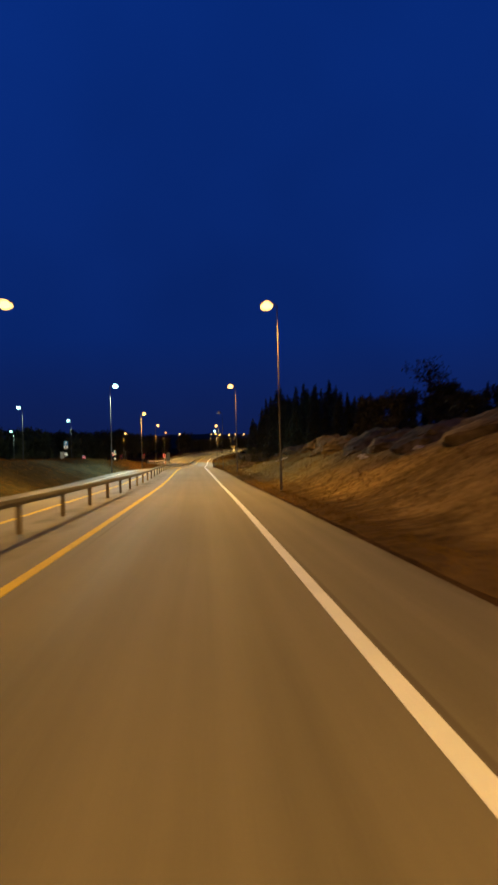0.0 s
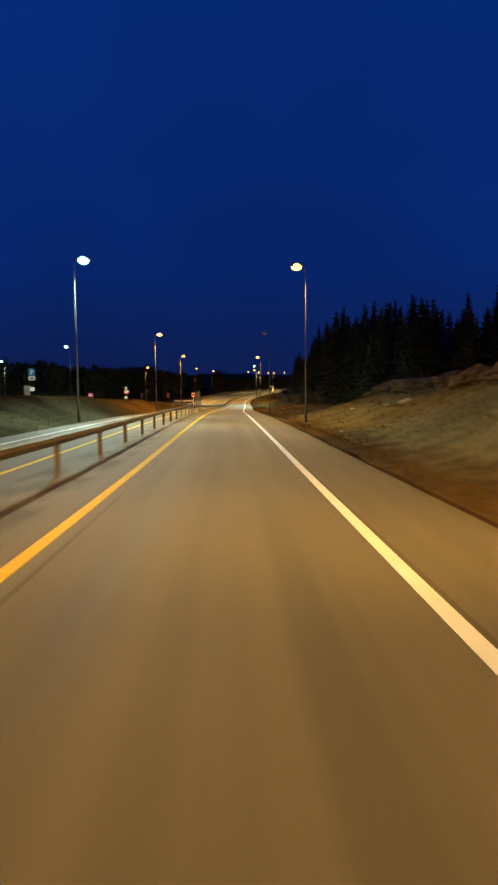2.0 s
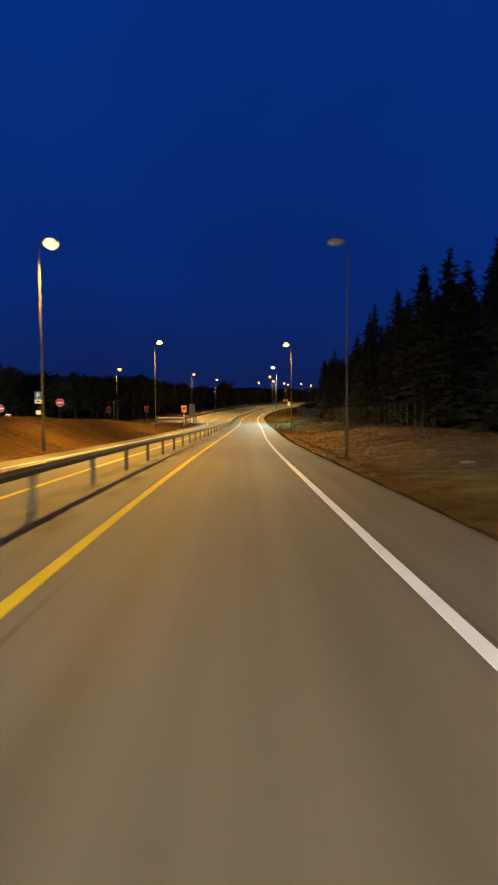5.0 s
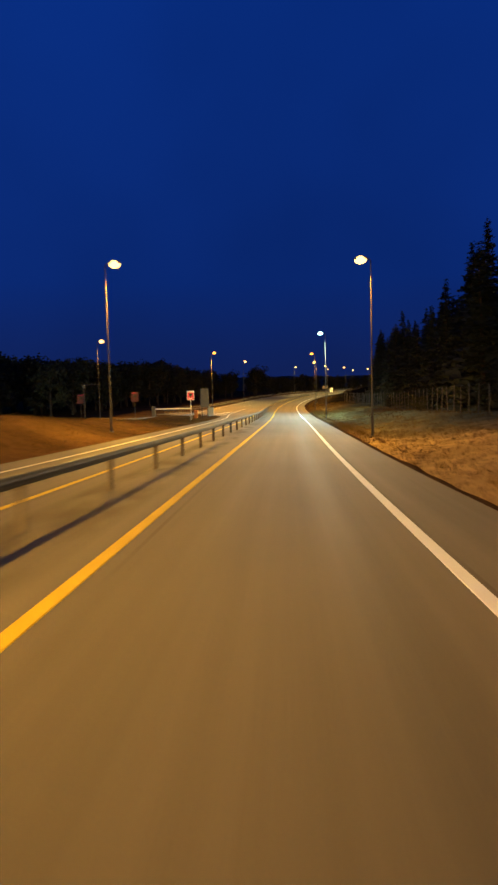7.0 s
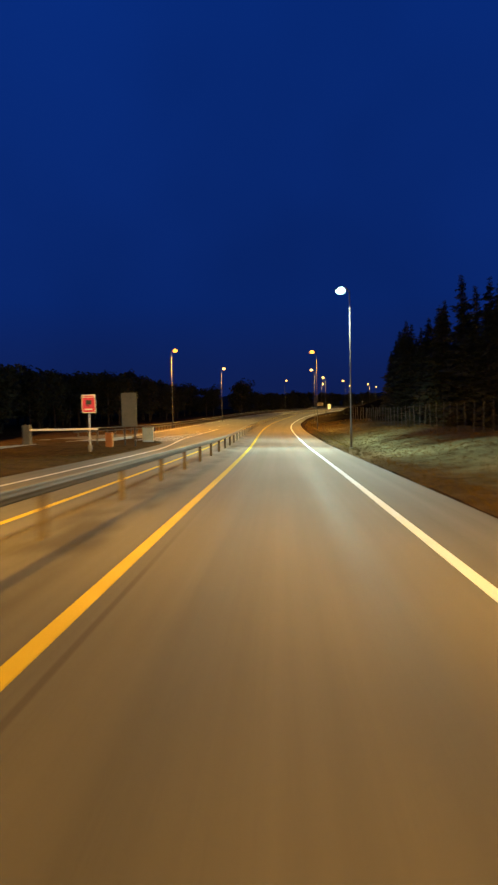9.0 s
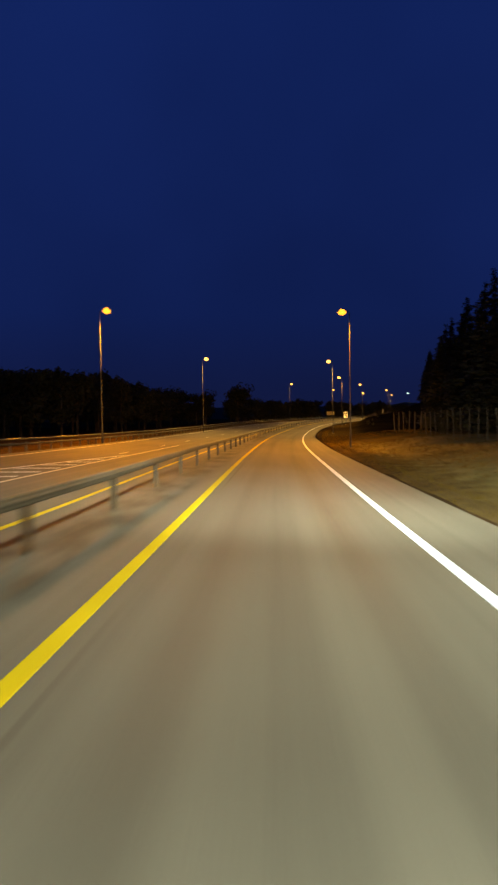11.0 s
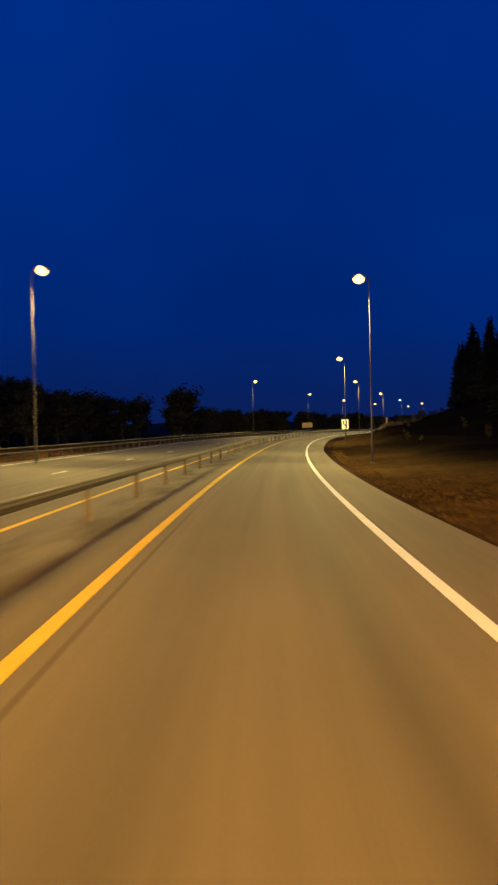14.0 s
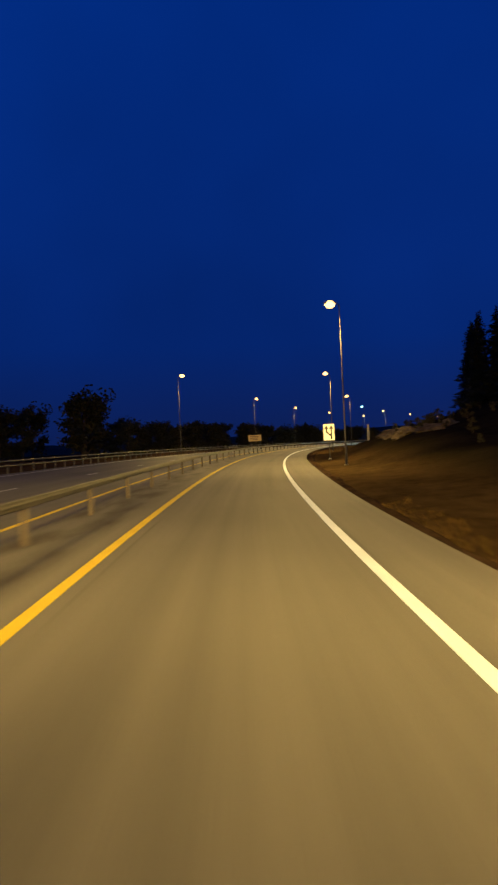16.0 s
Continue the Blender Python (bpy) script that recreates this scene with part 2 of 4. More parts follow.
M_SOIL = noisy("dark_verge_soil", (0.009, 0.006, 0.004), (0.042, 0.027, 0.015), 0.6, 0.95, spec=0.0, bump=1.0, fine=5.0)
M_GRASS = noisy("dry_grass_blades", (0.030, 0.024, 0.007), (0.120, 0.076, 0.022), 0.3, 0.9, spec=0.0, fine=6.0)
M_ROCK = noisy("blasted_rock", (0.018, 0.0145, 0.010), (0.095, 0.073, 0.047), 0.6, 0.9, spec=0.05, bump=1.0, fine=3.0)
M_PALE = noisy("pale_stone", (0.17, 0.16, 0.14), (0.32, 0.30, 0.27), 2.0, 0.8, bump=0.6, fine=14)
M_STEEL = noisy("weathered_galvanised_steel", (0.030, 0.027, 0.023), (0.062, 0.057, 0.050), 0.8, 0.7, 0.0, spec=0.12, bump=0.08, fine=20)
M_POST = noisy("weathered_steel_post", (0.036, 0.030, 0.024), (0.085, 0.070, 0.056), 2.0, 0.7, 0.2, bump=0.15, fine=30)
M_POLE = noisy("galvanised_lamp_pole", (0.032, 0.032, 0.033), (0.064, 0.064, 0.064), 1.2, 0.75, 0.05, spec=0.12, bump=0.1, fine=25)
M_HOUSING = noisy("grey_lamp_housing", (0.16, 0.16, 0.16), (0.26, 0.26, 0.26), 3.0, 0.5, 0.2, fine=30)
M_GLASS_OFF = noisy("unlit_lamp_bowl", (0.30, 0.31, 0.32), (0.42, 0.43, 0.44), 4.0, 0.2, 0.0, fine=30)
M_SODIUM = glow("lit_sodium_bowl", (1.0, 0.52, 0.13), 5.0)
M_AMBER_BOWL = glow("lit_amber_bowl", (1.0, 0.34, 0.04), 3.8)
M_COOL = glow("lit_white_bowl", (0.45, 0.95, 0.90), 5.0)
M_BARK = noisy("bark", (0.030, 0.022, 0.016), (0.085, 0.062, 0.045), 1.5, 0.95, spec=0.1, bump=0.8, fine=12)
M_SPRUCE = noisy("spruce_needles", (0.013, 0.016, 0.009), (0.045, 0.049, 0.026), 0.7, 0.9, spec=0.15, fine=9, vary=0.35)
M_LEAF = noisy("dark_leaves", (0.014, 0.014, 0.007), (0.045, 0.040, 0.019), 0.8, 0.9, spec=0.15, fine=9, vary=0.35)
M_WOOD = noisy("grey_fence_post", (0.045, 0.042, 0.037), (0.10, 0.093, 0.083), 3.0, 0.85, spec=0.1, bump=0.5, fine=40)
M_WIRE = noisy("fence_wire", (0.05, 0.05, 0.05), (0.09, 0.09, 0.09), 5.0, 0.7, 0.2, spec=0.1)
M_RED = noisy("red_sign_sheet", (0.66, 0.02, 0.08), (0.80, 0.03, 0.12), 3.0, 0.35, fine=30)
M_WHITE = noisy("white_sign_sheet", (0.72, 0.72, 0.70), (0.84, 0.84, 0.82), 3.0, 0.35, fine=30)
M_BLACK = noisy("black_sign_sheet", (0.012, 0.012, 0.012), (0.025, 0.025, 0.025), 3.0, 0.4, fine=30)
M_BLUE = noisy("blue_sign_sheet", (0.02, 0.14, 0.36), (0.03, 0.20, 0.45), 3.0, 0.35, fine=30)
M_AMBER = noisy("amber_sign_sheet", (0.28, 0.20, 0.09), (0.40, 0.29, 0.14), 2.0, 0.45, fine=30)
M_GREY = noisy("grey_sheet_metal", (0.05, 0.055, 0.055), (0.09, 0.095, 0.095), 2.0, 0.6, 0.2, fine=25)
M_BEIGE = noisy("beige_painted_steel", (0.20, 0.16, 0.10), (0.30, 0.24, 0.16), 2.0, 0.6, fine=25)
M_ORANGE = noisy("orange_plastic", (0.24, 0.09, 0.02), (0.36, 0.13, 0.03), 3.0, 0.5, fine=25)
M_CONCRETE = noisy("concrete", (0.16, 0.155, 0.14), (0.28, 0.27, 0.25), 1.5, 0.85, bump=0.4, fine=25)


# ---- building helpers ----
def mesh_object(name, bm, material, smooth_faces=False):
    me = bpy.data.meshes.new(name)
    bmesh.ops.recalc_face_normals(bm, faces=bm.faces)
    bm.to_mesh(me)
    bm.free()
    me.materials.append(material)
    if smooth_faces:
        me.shade_smooth()
    return new(name, me)


def part(name, bm, material, parent, label="", smooth_faces=False):
    ob = mesh_object(name, bm, material, smooth_faces)
    ob.parent = parent
    return tagged(ob, label)


def piece(name, mesh, parent, m):
    ob = new(name, mesh)
    ob.parent, ob.matrix_basis = parent, m
    return ob


def box(bm, x, y, z, sx, sy, sz, bevel=0.0, m=None):
    r = bmesh.ops.create_cube(bm, size=1.0, matrix=(m or Matrix()) @ Matrix.Translation((x, y, z)) @ Matrix.Diagonal((sx, sy, sz, 1)))
    if bevel:
        edges = list({e for v in r["verts"] for e in v.link_edges})
        bmesh.ops.bevel(bm, geom=edges, offset=bevel, segments=2, affect="EDGES")
    return bm


def tube(bm, points, radii, sides=10):
    """A tapered tube along points."""
    rings = []
    for i, p in enumerate(points):
        a = Vector(points[max(0, i - 1)])
        d = (Vector(points[min(len(points) - 1, i + 1)]) - a).normalized()
        side = d.orthogonal().normalized() if abs(d.z) < 0.9 else Vector((1, 0, 0))
        up = d.cross(side).normalized()
        side = up.cross(d).normalized()
        rings.append([bm.verts.new(Vector(p) + radii[i] * (math.cos(2 * math.pi * k / sides) * side + math.sin(2 * math.pi * k / sides) * up)) for k in range(sides)])
    for r0, r1 in zip(rings, rings[1:]):
        for k in range(sides):
            bm.faces.new((r0[k], r0[(k + 1) % sides], r1[(k + 1) % sides], r1[k]))
    bm.faces.new(rings[0])
    bm.faces.new(rings[-1])
    return bm


def swept(name, profile, s0, s1, step, material, close=False, fade=None):
    """A strip of one cross-section along the road; profile(s) gives (u, h) pairs. UV is metres across and along."""
    stations = np.arange(s0, s1 + step / 2, step)
    verts, uvs = [], []
    for s in stations:
        row = profile(s)
        for u, h in row:
            verts.append(place(s, u, h))
            uvs.append((u, s))
    k = len(profile(s0))
    faces = []
    for i in range(len(stations) - 1):
        for j in range(k if close else k - 1):
            a, b = i * k + j, i * k + (j + 1) % k
            faces.append((a, b, b + k, a + k))
    if close:
        faces += [tuple(range(k))[::-1], tuple(range((len(stations) - 1) * k, len(stations) * k))]
    me = bpy.data.meshes.new(name)
    me.from_pydata([tuple(v) for v in verts], [], faces)
    layer = me.uv_layers.new(name="UVMap")
    idx = np.zeros(len(me.loops), dtype=np.int32)
    me.loops.foreach_get("vertex_index", idx)
    layer.data.foreach_set("uv", np.array(uvs, dtype=np.float32)[idx].ravel())
    me.materials.append(material)
    bm = bmesh.new()
    bm.from_mesh(me)
    bmesh.ops.recalc_face_normals(bm, faces=bm.faces)
    bm.to_mesh(me)
    bm.free()
    return new(name, me)


# ---- the ground and the road ----
def fall(u):
    """Crossfall of the far carriageway."""
    return -0.045 * (min(-u, 8.4) - 3.0) if u < -3.0 else 0.0


def left_edge(s):
    return -8.4 - 6.2 * smooth(194, 213, s)


def right_edge(s):
    return 3.41 - 0.13 * smooth(100, 125, s) - 0.22 * smooth(240, 262, s) + 0.32 * smooth(292, 320, s)


BANK_S = (-120, 20, 40, 60, 72, 86, 100, 150, 240, 300, 330, 380, 430, 700)
BANK_H = (3.0, 2.9, 2.8, 2.6, 2.1, 0.9, 0.7, 1.0, 0.8, 0.6, 1.8, 1.0, 1.0, 1.0)
MOUND_S = (-120, 20, 120, 145, 160, 175, 700)
MOUND_H = (1.15, 1.2, 1.25, 0.75, 0.35, -0.25, -0.4)


def terrain(s, u):
    """Height of the land over the road's level."""
    edge = left_edge(s)
    if edge + 0.25 < u < right_edge(s) - 0.25:
        return -0.35 + fall(u)
    p = place(s, u)
    rough = 0.10 * noise.noise(Vector((p.x * 0.35, p.y * 0.35, 0))) + 0.35 * noise.noise(Vector((p.x * 0.06, p.y * 0.06, 3)))
    if u > 0:
        top = float(np.interp(s, BANK_S, BANK_H))
        h = -0.30 + 0.12 * smooth(3.9, 4.7, u) + (top + 0.15) * smooth(4.6, 13.0, u) + 0.05 * max(0, u - 13)
        hill = smooth(305, 335, s) * (1 - smooth(385, 430, s))
        h = min(h, 8.0) + hill * (0.6 * smooth(7, 13, u) + 0.29 * max(0, min(u - 14, 20)))
        return h + rough * smooth(4.6, 9, u)
    d = edge - u
    crest = float(np.interp(s, MOUND_S, MOUND_H))
    base = fall(edge) - 0.05
    h = base + (crest - base) * smooth(0.3, 5.5, d)
    far = -0.5 if s < 185 else -0.5 - 2.0 * smooth(185, 240, s)
    h = h + (far - h) * smooth(8, 16, d)
    return h + rough * smooth(0.8, 4, d)


cols = np.concatenate([-np.geomspace(120, 26, 12), -np.arange(24, 3.1, -0.75), np.arange(-3, 3.1, 1.5), np.arange(3.3, 16, 0.6), np.geomspace(17, 130, 14)])
rows_s = np.concatenate([np.arange(-110, -20, 6.0), np.arange(-20, 400, 1.5), np.arange(400, 690, 5.0)])
gv = [tuple(place(s, u, terrain(s, u))) for s in rows_s for u in cols]
gw = len(cols)
gf = [(i * gw + j, i * gw + j + 1, (i + 1) * gw + j + 1, (i + 1) * gw + j) for i in range(len(rows_s) - 1) for j in range(gw - 1)]
# the same sheet runs on to the horizon
ring = [i * gw for i in range(len(rows_s))][::-1] + list(range(gw)) + [i * gw + gw - 1 for i in range(len(rows_s))] + list(range(len(rows_s) * gw - gw, len(rows_s) * gw))[::-1]
centre = Vector((0, 250, 0))
base_n = len(gv)
for i in ring:
    v = Vector(gv[i])
    d = (v - centre).normalized()
    gv.append((centre.x + d.x * 2600, centre.y + d.y * 2600, -6.0))
for k in range(len(ring)):
    a, b = ring[k], ring[(k + 1) % len(ring)]
    if a != b:
        gf.append((a, b, base_n + (k + 1) % len(ring), base_n + k))
gme = bpy.data.meshes.new("ground")
gme.from_pydata(gv, [], gf)
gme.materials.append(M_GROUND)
guv = [(u, s) for s in rows_s for u in cols]
guv += [guv[i] for i in ring]
glayer = gme.uv_layers.new(name="UVMap")
gidx = np.zeros(len(gme.loops), dtype=np.int32)
gme.loops.foreach_get("vertex_index", gidx)
glayer.data.foreach_set("uv", np.array(guv, dtype=np.float32)[gidx].ravel())
gme.shade_smooth()
tagged(new("ground", gme), "rough dry brown grass ground beside the road", "ground", kind="structure")

tagged(swept("road", lambda s: [(left_edge(s) - 0.02, fall(left_edge(s)) - 0.30), (left_edge(s), fall(left_edge(s)))] +
             [(u, fall(u)) for u in (-8.3, -6.5, -4.5, -3.0, -1.75, 0, 1.75)] + [(right_edge(s), 0), (right_edge(s) + 0.04, -0.25)],
             -110, 685, 2.0, M_ASPHALT), "worn grey asphalt motorway with polished wheel tracks", "road", kind="structure")
def verge_rows(s):
    e = right_edge(s)
    a, d = 0.16 * noise.noise(Vector((s * 0.55, 0, 7))), 0.28 * noise.noise(Vector((s * 0.31, 2, 1)))
    return [(e + 0.03, -0.06), (e + 0.09, -0.20), (e + 0.30 + 0.5 * a, -0.24 + 0.2 * a), (e + 0.58 + a, -0.20 + 0.2 * d), (e + 0.88 + 0.8 * d, -0.34)]


tagged(swept("verge", verge_rows, -110, 685, 0.8, M_SOIL), "dark bare soil verge along the asphalt edge", "verge", kind="structure")


def marking(name, u, width, s0, s1, material, label):
    pf = u if callable(u) else (lambda s: u)
    return tagged(swept(name, lambda s: [(pf(s) - width / 2, fall(pf(s)) + 0.001), (pf(s) - width / 2 + 0.01, fall(pf(s)) + 0.007),
                                         (pf(s) + width / 2 - 0.01, fall(pf(s)) + 0.007), (pf(s) + width / 2, fall(pf(s)) + 0.001)],
                        s0, s1, min(2.0, s1 - s0), material), label, "road marking", kind="structure")


marking("edge_line", 1.745, 0.155, -110, 685, M_WHITE_LINE, "solid white painted edge line on asphalt")
marking("median_line", -1.70, 0.155, -110, 685, M_YELLOW_LINE, "solid yellow painted line beside the median")
marking("median_line", -4.22, 0.13, -110, 685, M_YELLOW_LINE, "solid yellow painted line beyond the guardrail")
marking("edge_line", lambda s: -7.1 - 0.95 * smooth(185, 205, s), 0.12, -110, 236, M_WORN_LINE, "solid white edge line of the far carriageway")
marking("edge_line", -13.6, 0.13, 208, 685, M_WORN_LINE, "solid white outer edge line of the far carriageway")
for k in range(28):
    marking("lane_dash", -9.1, 0.12, 222 + 12 * k, 225 + 12 * k, M_WORN_LINE, "short white lane dash on the far carriageway")
marking("hatch_line", lambda s: -8.35 - 3.2 * (1 - (s - 200) / 20), 0.13, 200, 220, M_WHITE_LINE, "white border line of the hatched area")
for k in range(8):
    s = 200.8 + 2.1 * k
    w = 3.0 * (1 - (s - 200) / 20)
    bm = bmesh.new()
    box(bm, 0, 0, 0.003, w, 0.24, 0.006, 0.0, at(s, -8.3 - w * 0.5, fall(-9) + 0.006) @ pose(0, 0, 0, 0, 1.72, 24))
    tagged(mesh_object("hatch_bar", bm, M_WHITE_LINE), "slanted white hatch bar on the asphalt", "road marking", kind="structure")


def ramp_u(s):
    return float(np.interp(s, (40, 100, 140, 165, 185, 200, 214), (-34, -30, -25.5, -22.5, -19, -16.5, -14.5)))


tagged(swept("ramp", lambda s: [(ramp_u(s) - 2.9, -0.60), (ramp_u(s) - 2.8, -0.28), (ramp_u(s) + 2.8, -0.24), (ramp_u(s) + 2.9, -0.60)],
             40, 214, 2.0, M_ASPHALT), "narrow grey asphalt slip road behind the grass mound", "road", kind="structure")
tagged(swept("kerb", lambda s: [(ramp_u(s) + 2.85, -0.35), (ramp_u(s) + 2.87, -0.08), (ramp_u(s) + 3.02, -0.08), (ramp_u(s) + 3.04, -0.35)],
             160, 205, 1.5, M_CONCRETE), "pale concrete kerb along the slip road", "kerb", kind="structure")

# ---- guardrails ----
RAIL_U = -3.05
guard = tagged(new("guardrail"), "grey steel median guardrail on short dark posts", "guardrail")
# closed box rail with two shallow waves on each face and a folded lip along the top and bottom
beam = []
for q in np.linspace(-1, 1, 13):
    beam.append((0.042 + 0.005 * math.cos(2 * math.pi * q) - 0.022 * abs(q) ** 6, 0.632 + 0.077 * q))
beam += [(-x, z) for x, z in reversed(beam)]
r = swept("rail", lambda s: [(RAIL_U + x, z) for x, z in beam], -108, 600, 2.07, M_STEEL, close=True)
r.data.shade_smooth()
r.parent = guard
bm = bmesh.new()
box(bm, 0, 0, 0.14, 0.10, 0.012, 0.88)
box(bm, 0.045, 0.03, 0.14, 0.012, 0.06, 0.88)
box(bm, -0.045, 0.03, 0.14, 0.012, 0.06, 0.88)
post_ob = mesh_object("post", bm, M_POST)
post_me = post_ob.data
bpy.data.objects.remove(post_ob)
for k in range(-32, 140):
    s = 26.6 + 4.14 * k
    if s < 590:
        piece("post", post_me, guard, at(s, RAIL_U, 0))

side = tagged(new("guardrail"), "steel side guardrail with two rails on posts", "guardrail")


def side_u(s):
    return -14.75 - 3.5 * (1 - smooth(196, 225, s))


for zc in (0.74, 0.45):
    r = swept("rail", lambda s: [(side_u(s) + 0.05 * math.cos(radians(q)), zc + 0.055 * math.sin(radians(q))) for q in range(0, 360, 36)],
              204, 600, 2.0, M_STEEL, close=True)
    r.data.shade_smooth()
    r.parent = side
    r.location.z = -0.24
for k in range(130):
    s = 205 + 2.0 * k
    piece("post", post_me, side, at(s, side_u(s) - 0.11, -0.26))


# ---- street lamps ----
def street_lamp(kind):
    """A tall tapered pole with a short arm to its left (-x) and a flat luminaire; the base stands at the origin."""
    lit = {"sodium": M_SODIUM, "amber": M_AMBER_BOWL, "cool": M_COOL, "off": M_GLASS_OFF}[kind]
    label = {"sodium": "tall grey street lamp with lit orange sodium head", "cool": "tall grey street lamp with lit bluish-white head",
             "off": "tall grey street lamp with unlit head", "amber": "tall grey street lamp with deep amber lit head"}[kind]
    lamp = tagged(new("street_lamp"), label, "street lamp")
    bm = tube(bmesh.new(), [(0, 0, -1.2), (0, 0, 1.3), (0, 0, 1.34), (0, 0, 5), (0, 0, 9.75)], [0.074, 0.068, 0.050, 0.038, 0.026], 12)
    part("pole", bm, M_POLE, lamp, smooth_faces=True)
    bm = tube(bmesh.new(), [(0, 0, -0.1), (0, 0, 0.03), (0, 0, 0.06)], [0.13, 0.13, 0.10], 12)
    part("base_collar", bm, M_POST, lamp)
    bm = tube(bmesh.new(), [(0, 0, 5.2), (0, 0, 5.27)], [0.066, 0.066], 12)
    part("clamp", bm, M_STEEL, lamp)
    bm = tube(bmesh.new(), [(0, 0, 9.68), (-0.03, 0, 9.80), (-0.10, 0, 9.88), (-0.22, 0, 9.92)], [0.045, 0.042, 0.038, 0.034], 10)
    part("arm", bm, M_POLE, lamp, smooth_faces=True)
    head = bmesh.new()
    for x, w, z0, z1 in ((-0.16, 0.07, 9.89, 9.97), (-0.32, 0.17, 9.88, 10.05), (-0.58, 0.21, 9.87, 10.09), (-0.82, 0.16, 9.87, 10.04), (-0.92, 0.08, 9.88, 9.97)):
        for y, z in ((-w, z0), (-w * 0.85, (z0 + z1) / 2 + 0.03), (-w * 0.4, z1), (w * 0.4, z1), (w * 0.85, (z0 + z1) / 2 + 0.03), (w, z0)):
            head.verts.new((x, y, z))
    head.verts.ensure_lookup_table()
    for i in range(4):
        for j in range(6):
            head.faces.new([head.verts[q] for q in (i * 6 + j, i * 6 + (j + 1) % 6, (i + 1) * 6 + (j + 1) % 6, (i + 1) * 6 + j)])
    head.faces.new([head.verts[q] for q in range(6)])
    head.faces.new([head.verts[q] for q in range(24, 30)])
    housing = part("housing", head, M_HOUSING, lamp)
    # lit bowls are oversized, their shape standing in for the lamp's glare
    bm = bmesh.new()
    bmesh.ops.create_uvsphere(bm, u_segments=16, v_segments=10, radius=1.0, matrix=Matrix.Translation((-0.56, 0, 9.86)) @ Matrix.Diagonal((0.30, 0.19, 0.10, 1) if kind == "off" else (0.34, 0.24, 0.23, 1)))
    part("bowl", bm, lit, housing, smooth_faces=True)
    return lamp


lamp_kinds = {}


def put_lamp(kind, s, u, h=9.7, power=1.0, flip=False):
    """A lamp with its bowl over u at height h over the road; its light goes down and out along the road, as such reflectors throw it."""
    foot = u - 0.56 if flip else u + 0.56
    ground = terrain(s, foot)
    m = at(s, foot, ground, 180 if flip else 0)
    if kind not in lamp_kinds:
        lamp_kinds[kind] = street_lamp(kind)
    copy_thing(lamp_kinds[kind], m @ Matrix.Diagonal((1, 1, (h - ground) / 9.86, 1)))
    if power and kind != "off":
        tone = COOL if kind == "cool" else OLD_SODIUM if kind == "amber" else NEW_SODIUM if s > 250 else SODIUM
        for tilt, cone, share in ((58, 92, 0.85), (-58, 92, 0.85), (0, 125, 0.30)):
            data = bpy.data.lights.new("lamp_light", "SPOT")
            data.energy, data.color = LAMP_POWER * power * share, tone
            data.spot_size, data.spot_blend, data.shadow_soft_size = radians(cone), 0.9, 0.12
            ob = new("lamp_light", data)
            ob.matrix_basis = m @ pose(-0.56, 0, h - ground - 0.26, tilt, 24 if kind == "cool" else 17, 0)


# station, bowl's offset and height over the road, kind, power
# first lamp of each row is unseen behind the start, added for its light
RIGHT_LAMPS = ((-18, 4.3, 9.7, "sodium", 1.0), (24, 4.24, 9.76, "sodium", 1.0), (64.9, 4.57, 9.69, "sodium", 1.0), (105.5, 4.43, 9.68, "off", 1.0), (147.6, 4.27, 9.58, "sodium", 0.95),
               (190.1, 4.12, 9.94, "cool", 2.8), (236, 4.69, 10.18, "amber", 2.5), (280.5, 4.74, 10.10, "sodium", 1.5), (322.8, 5.0, 9.81, "sodium", 1.35), (368.9, 5.32, 9.99, "sodium", 1.2),
               (415.5, 5.9, 9.86, "sodium", 1.12), (463, 3.9, 9.86, "cool", 1.12), (499, 4.2, 9.86, "sodium", 1.12), (542, 4.6, 9.86, "sodium", 0.0), (585, 4.6, 9.86, "sodium", 0.0))
LEFT_LAMPS = ((-22, -8.3, 9.3, "sodium", 1.0), (19.5, -8.15, 8.45, "sodium", 1.0), (62.4, -8.2, 9.23, "cool", 1.6), (105.3, -8.54, 9.27, "sodium", 2.2), (148.1, -9.59, 9.49, "sodium", 1.7),
              (237, -13.77, 10.32, "amber", 4.6), (278.4, -12.49, 10.18, "sodium", 2.0), (366.9, -13.2, 10.09, "sodium", 1.12), (414.5, -12.1, 9.86, "sodium", 1.12), (457.5, -12.8, 9.86, "sodium", 1.12),
              (497.5, -12.9, 9.86, "sodium", 1.12), (540, -12.7, 9.86, "sodium", 0.0))
for row, flip in ((RIGHT_LAMPS, False), (LEFT_LAMPS, True)):
    for s, u, h, kind, power in row:
        put_lamp(kind, s, u, h, power, flip)
put_lamp("sodium", 192.3, -22.81, 9.08, 1.0, True)
for s, u, h, power in ((132.4, -27.25, 9.68, 0.6), (90.9, -26.0, 8.98, 0.6), (150, -44.5, 7.97, 2.0), (60, -28.7, 9.7, 0.9)):
    put_lamp("cool", s, u, h, power)
for base in lamp_kinds.values():
    for o in (*base.children_recursive, base):
        bpy.data.objects.remove(o)

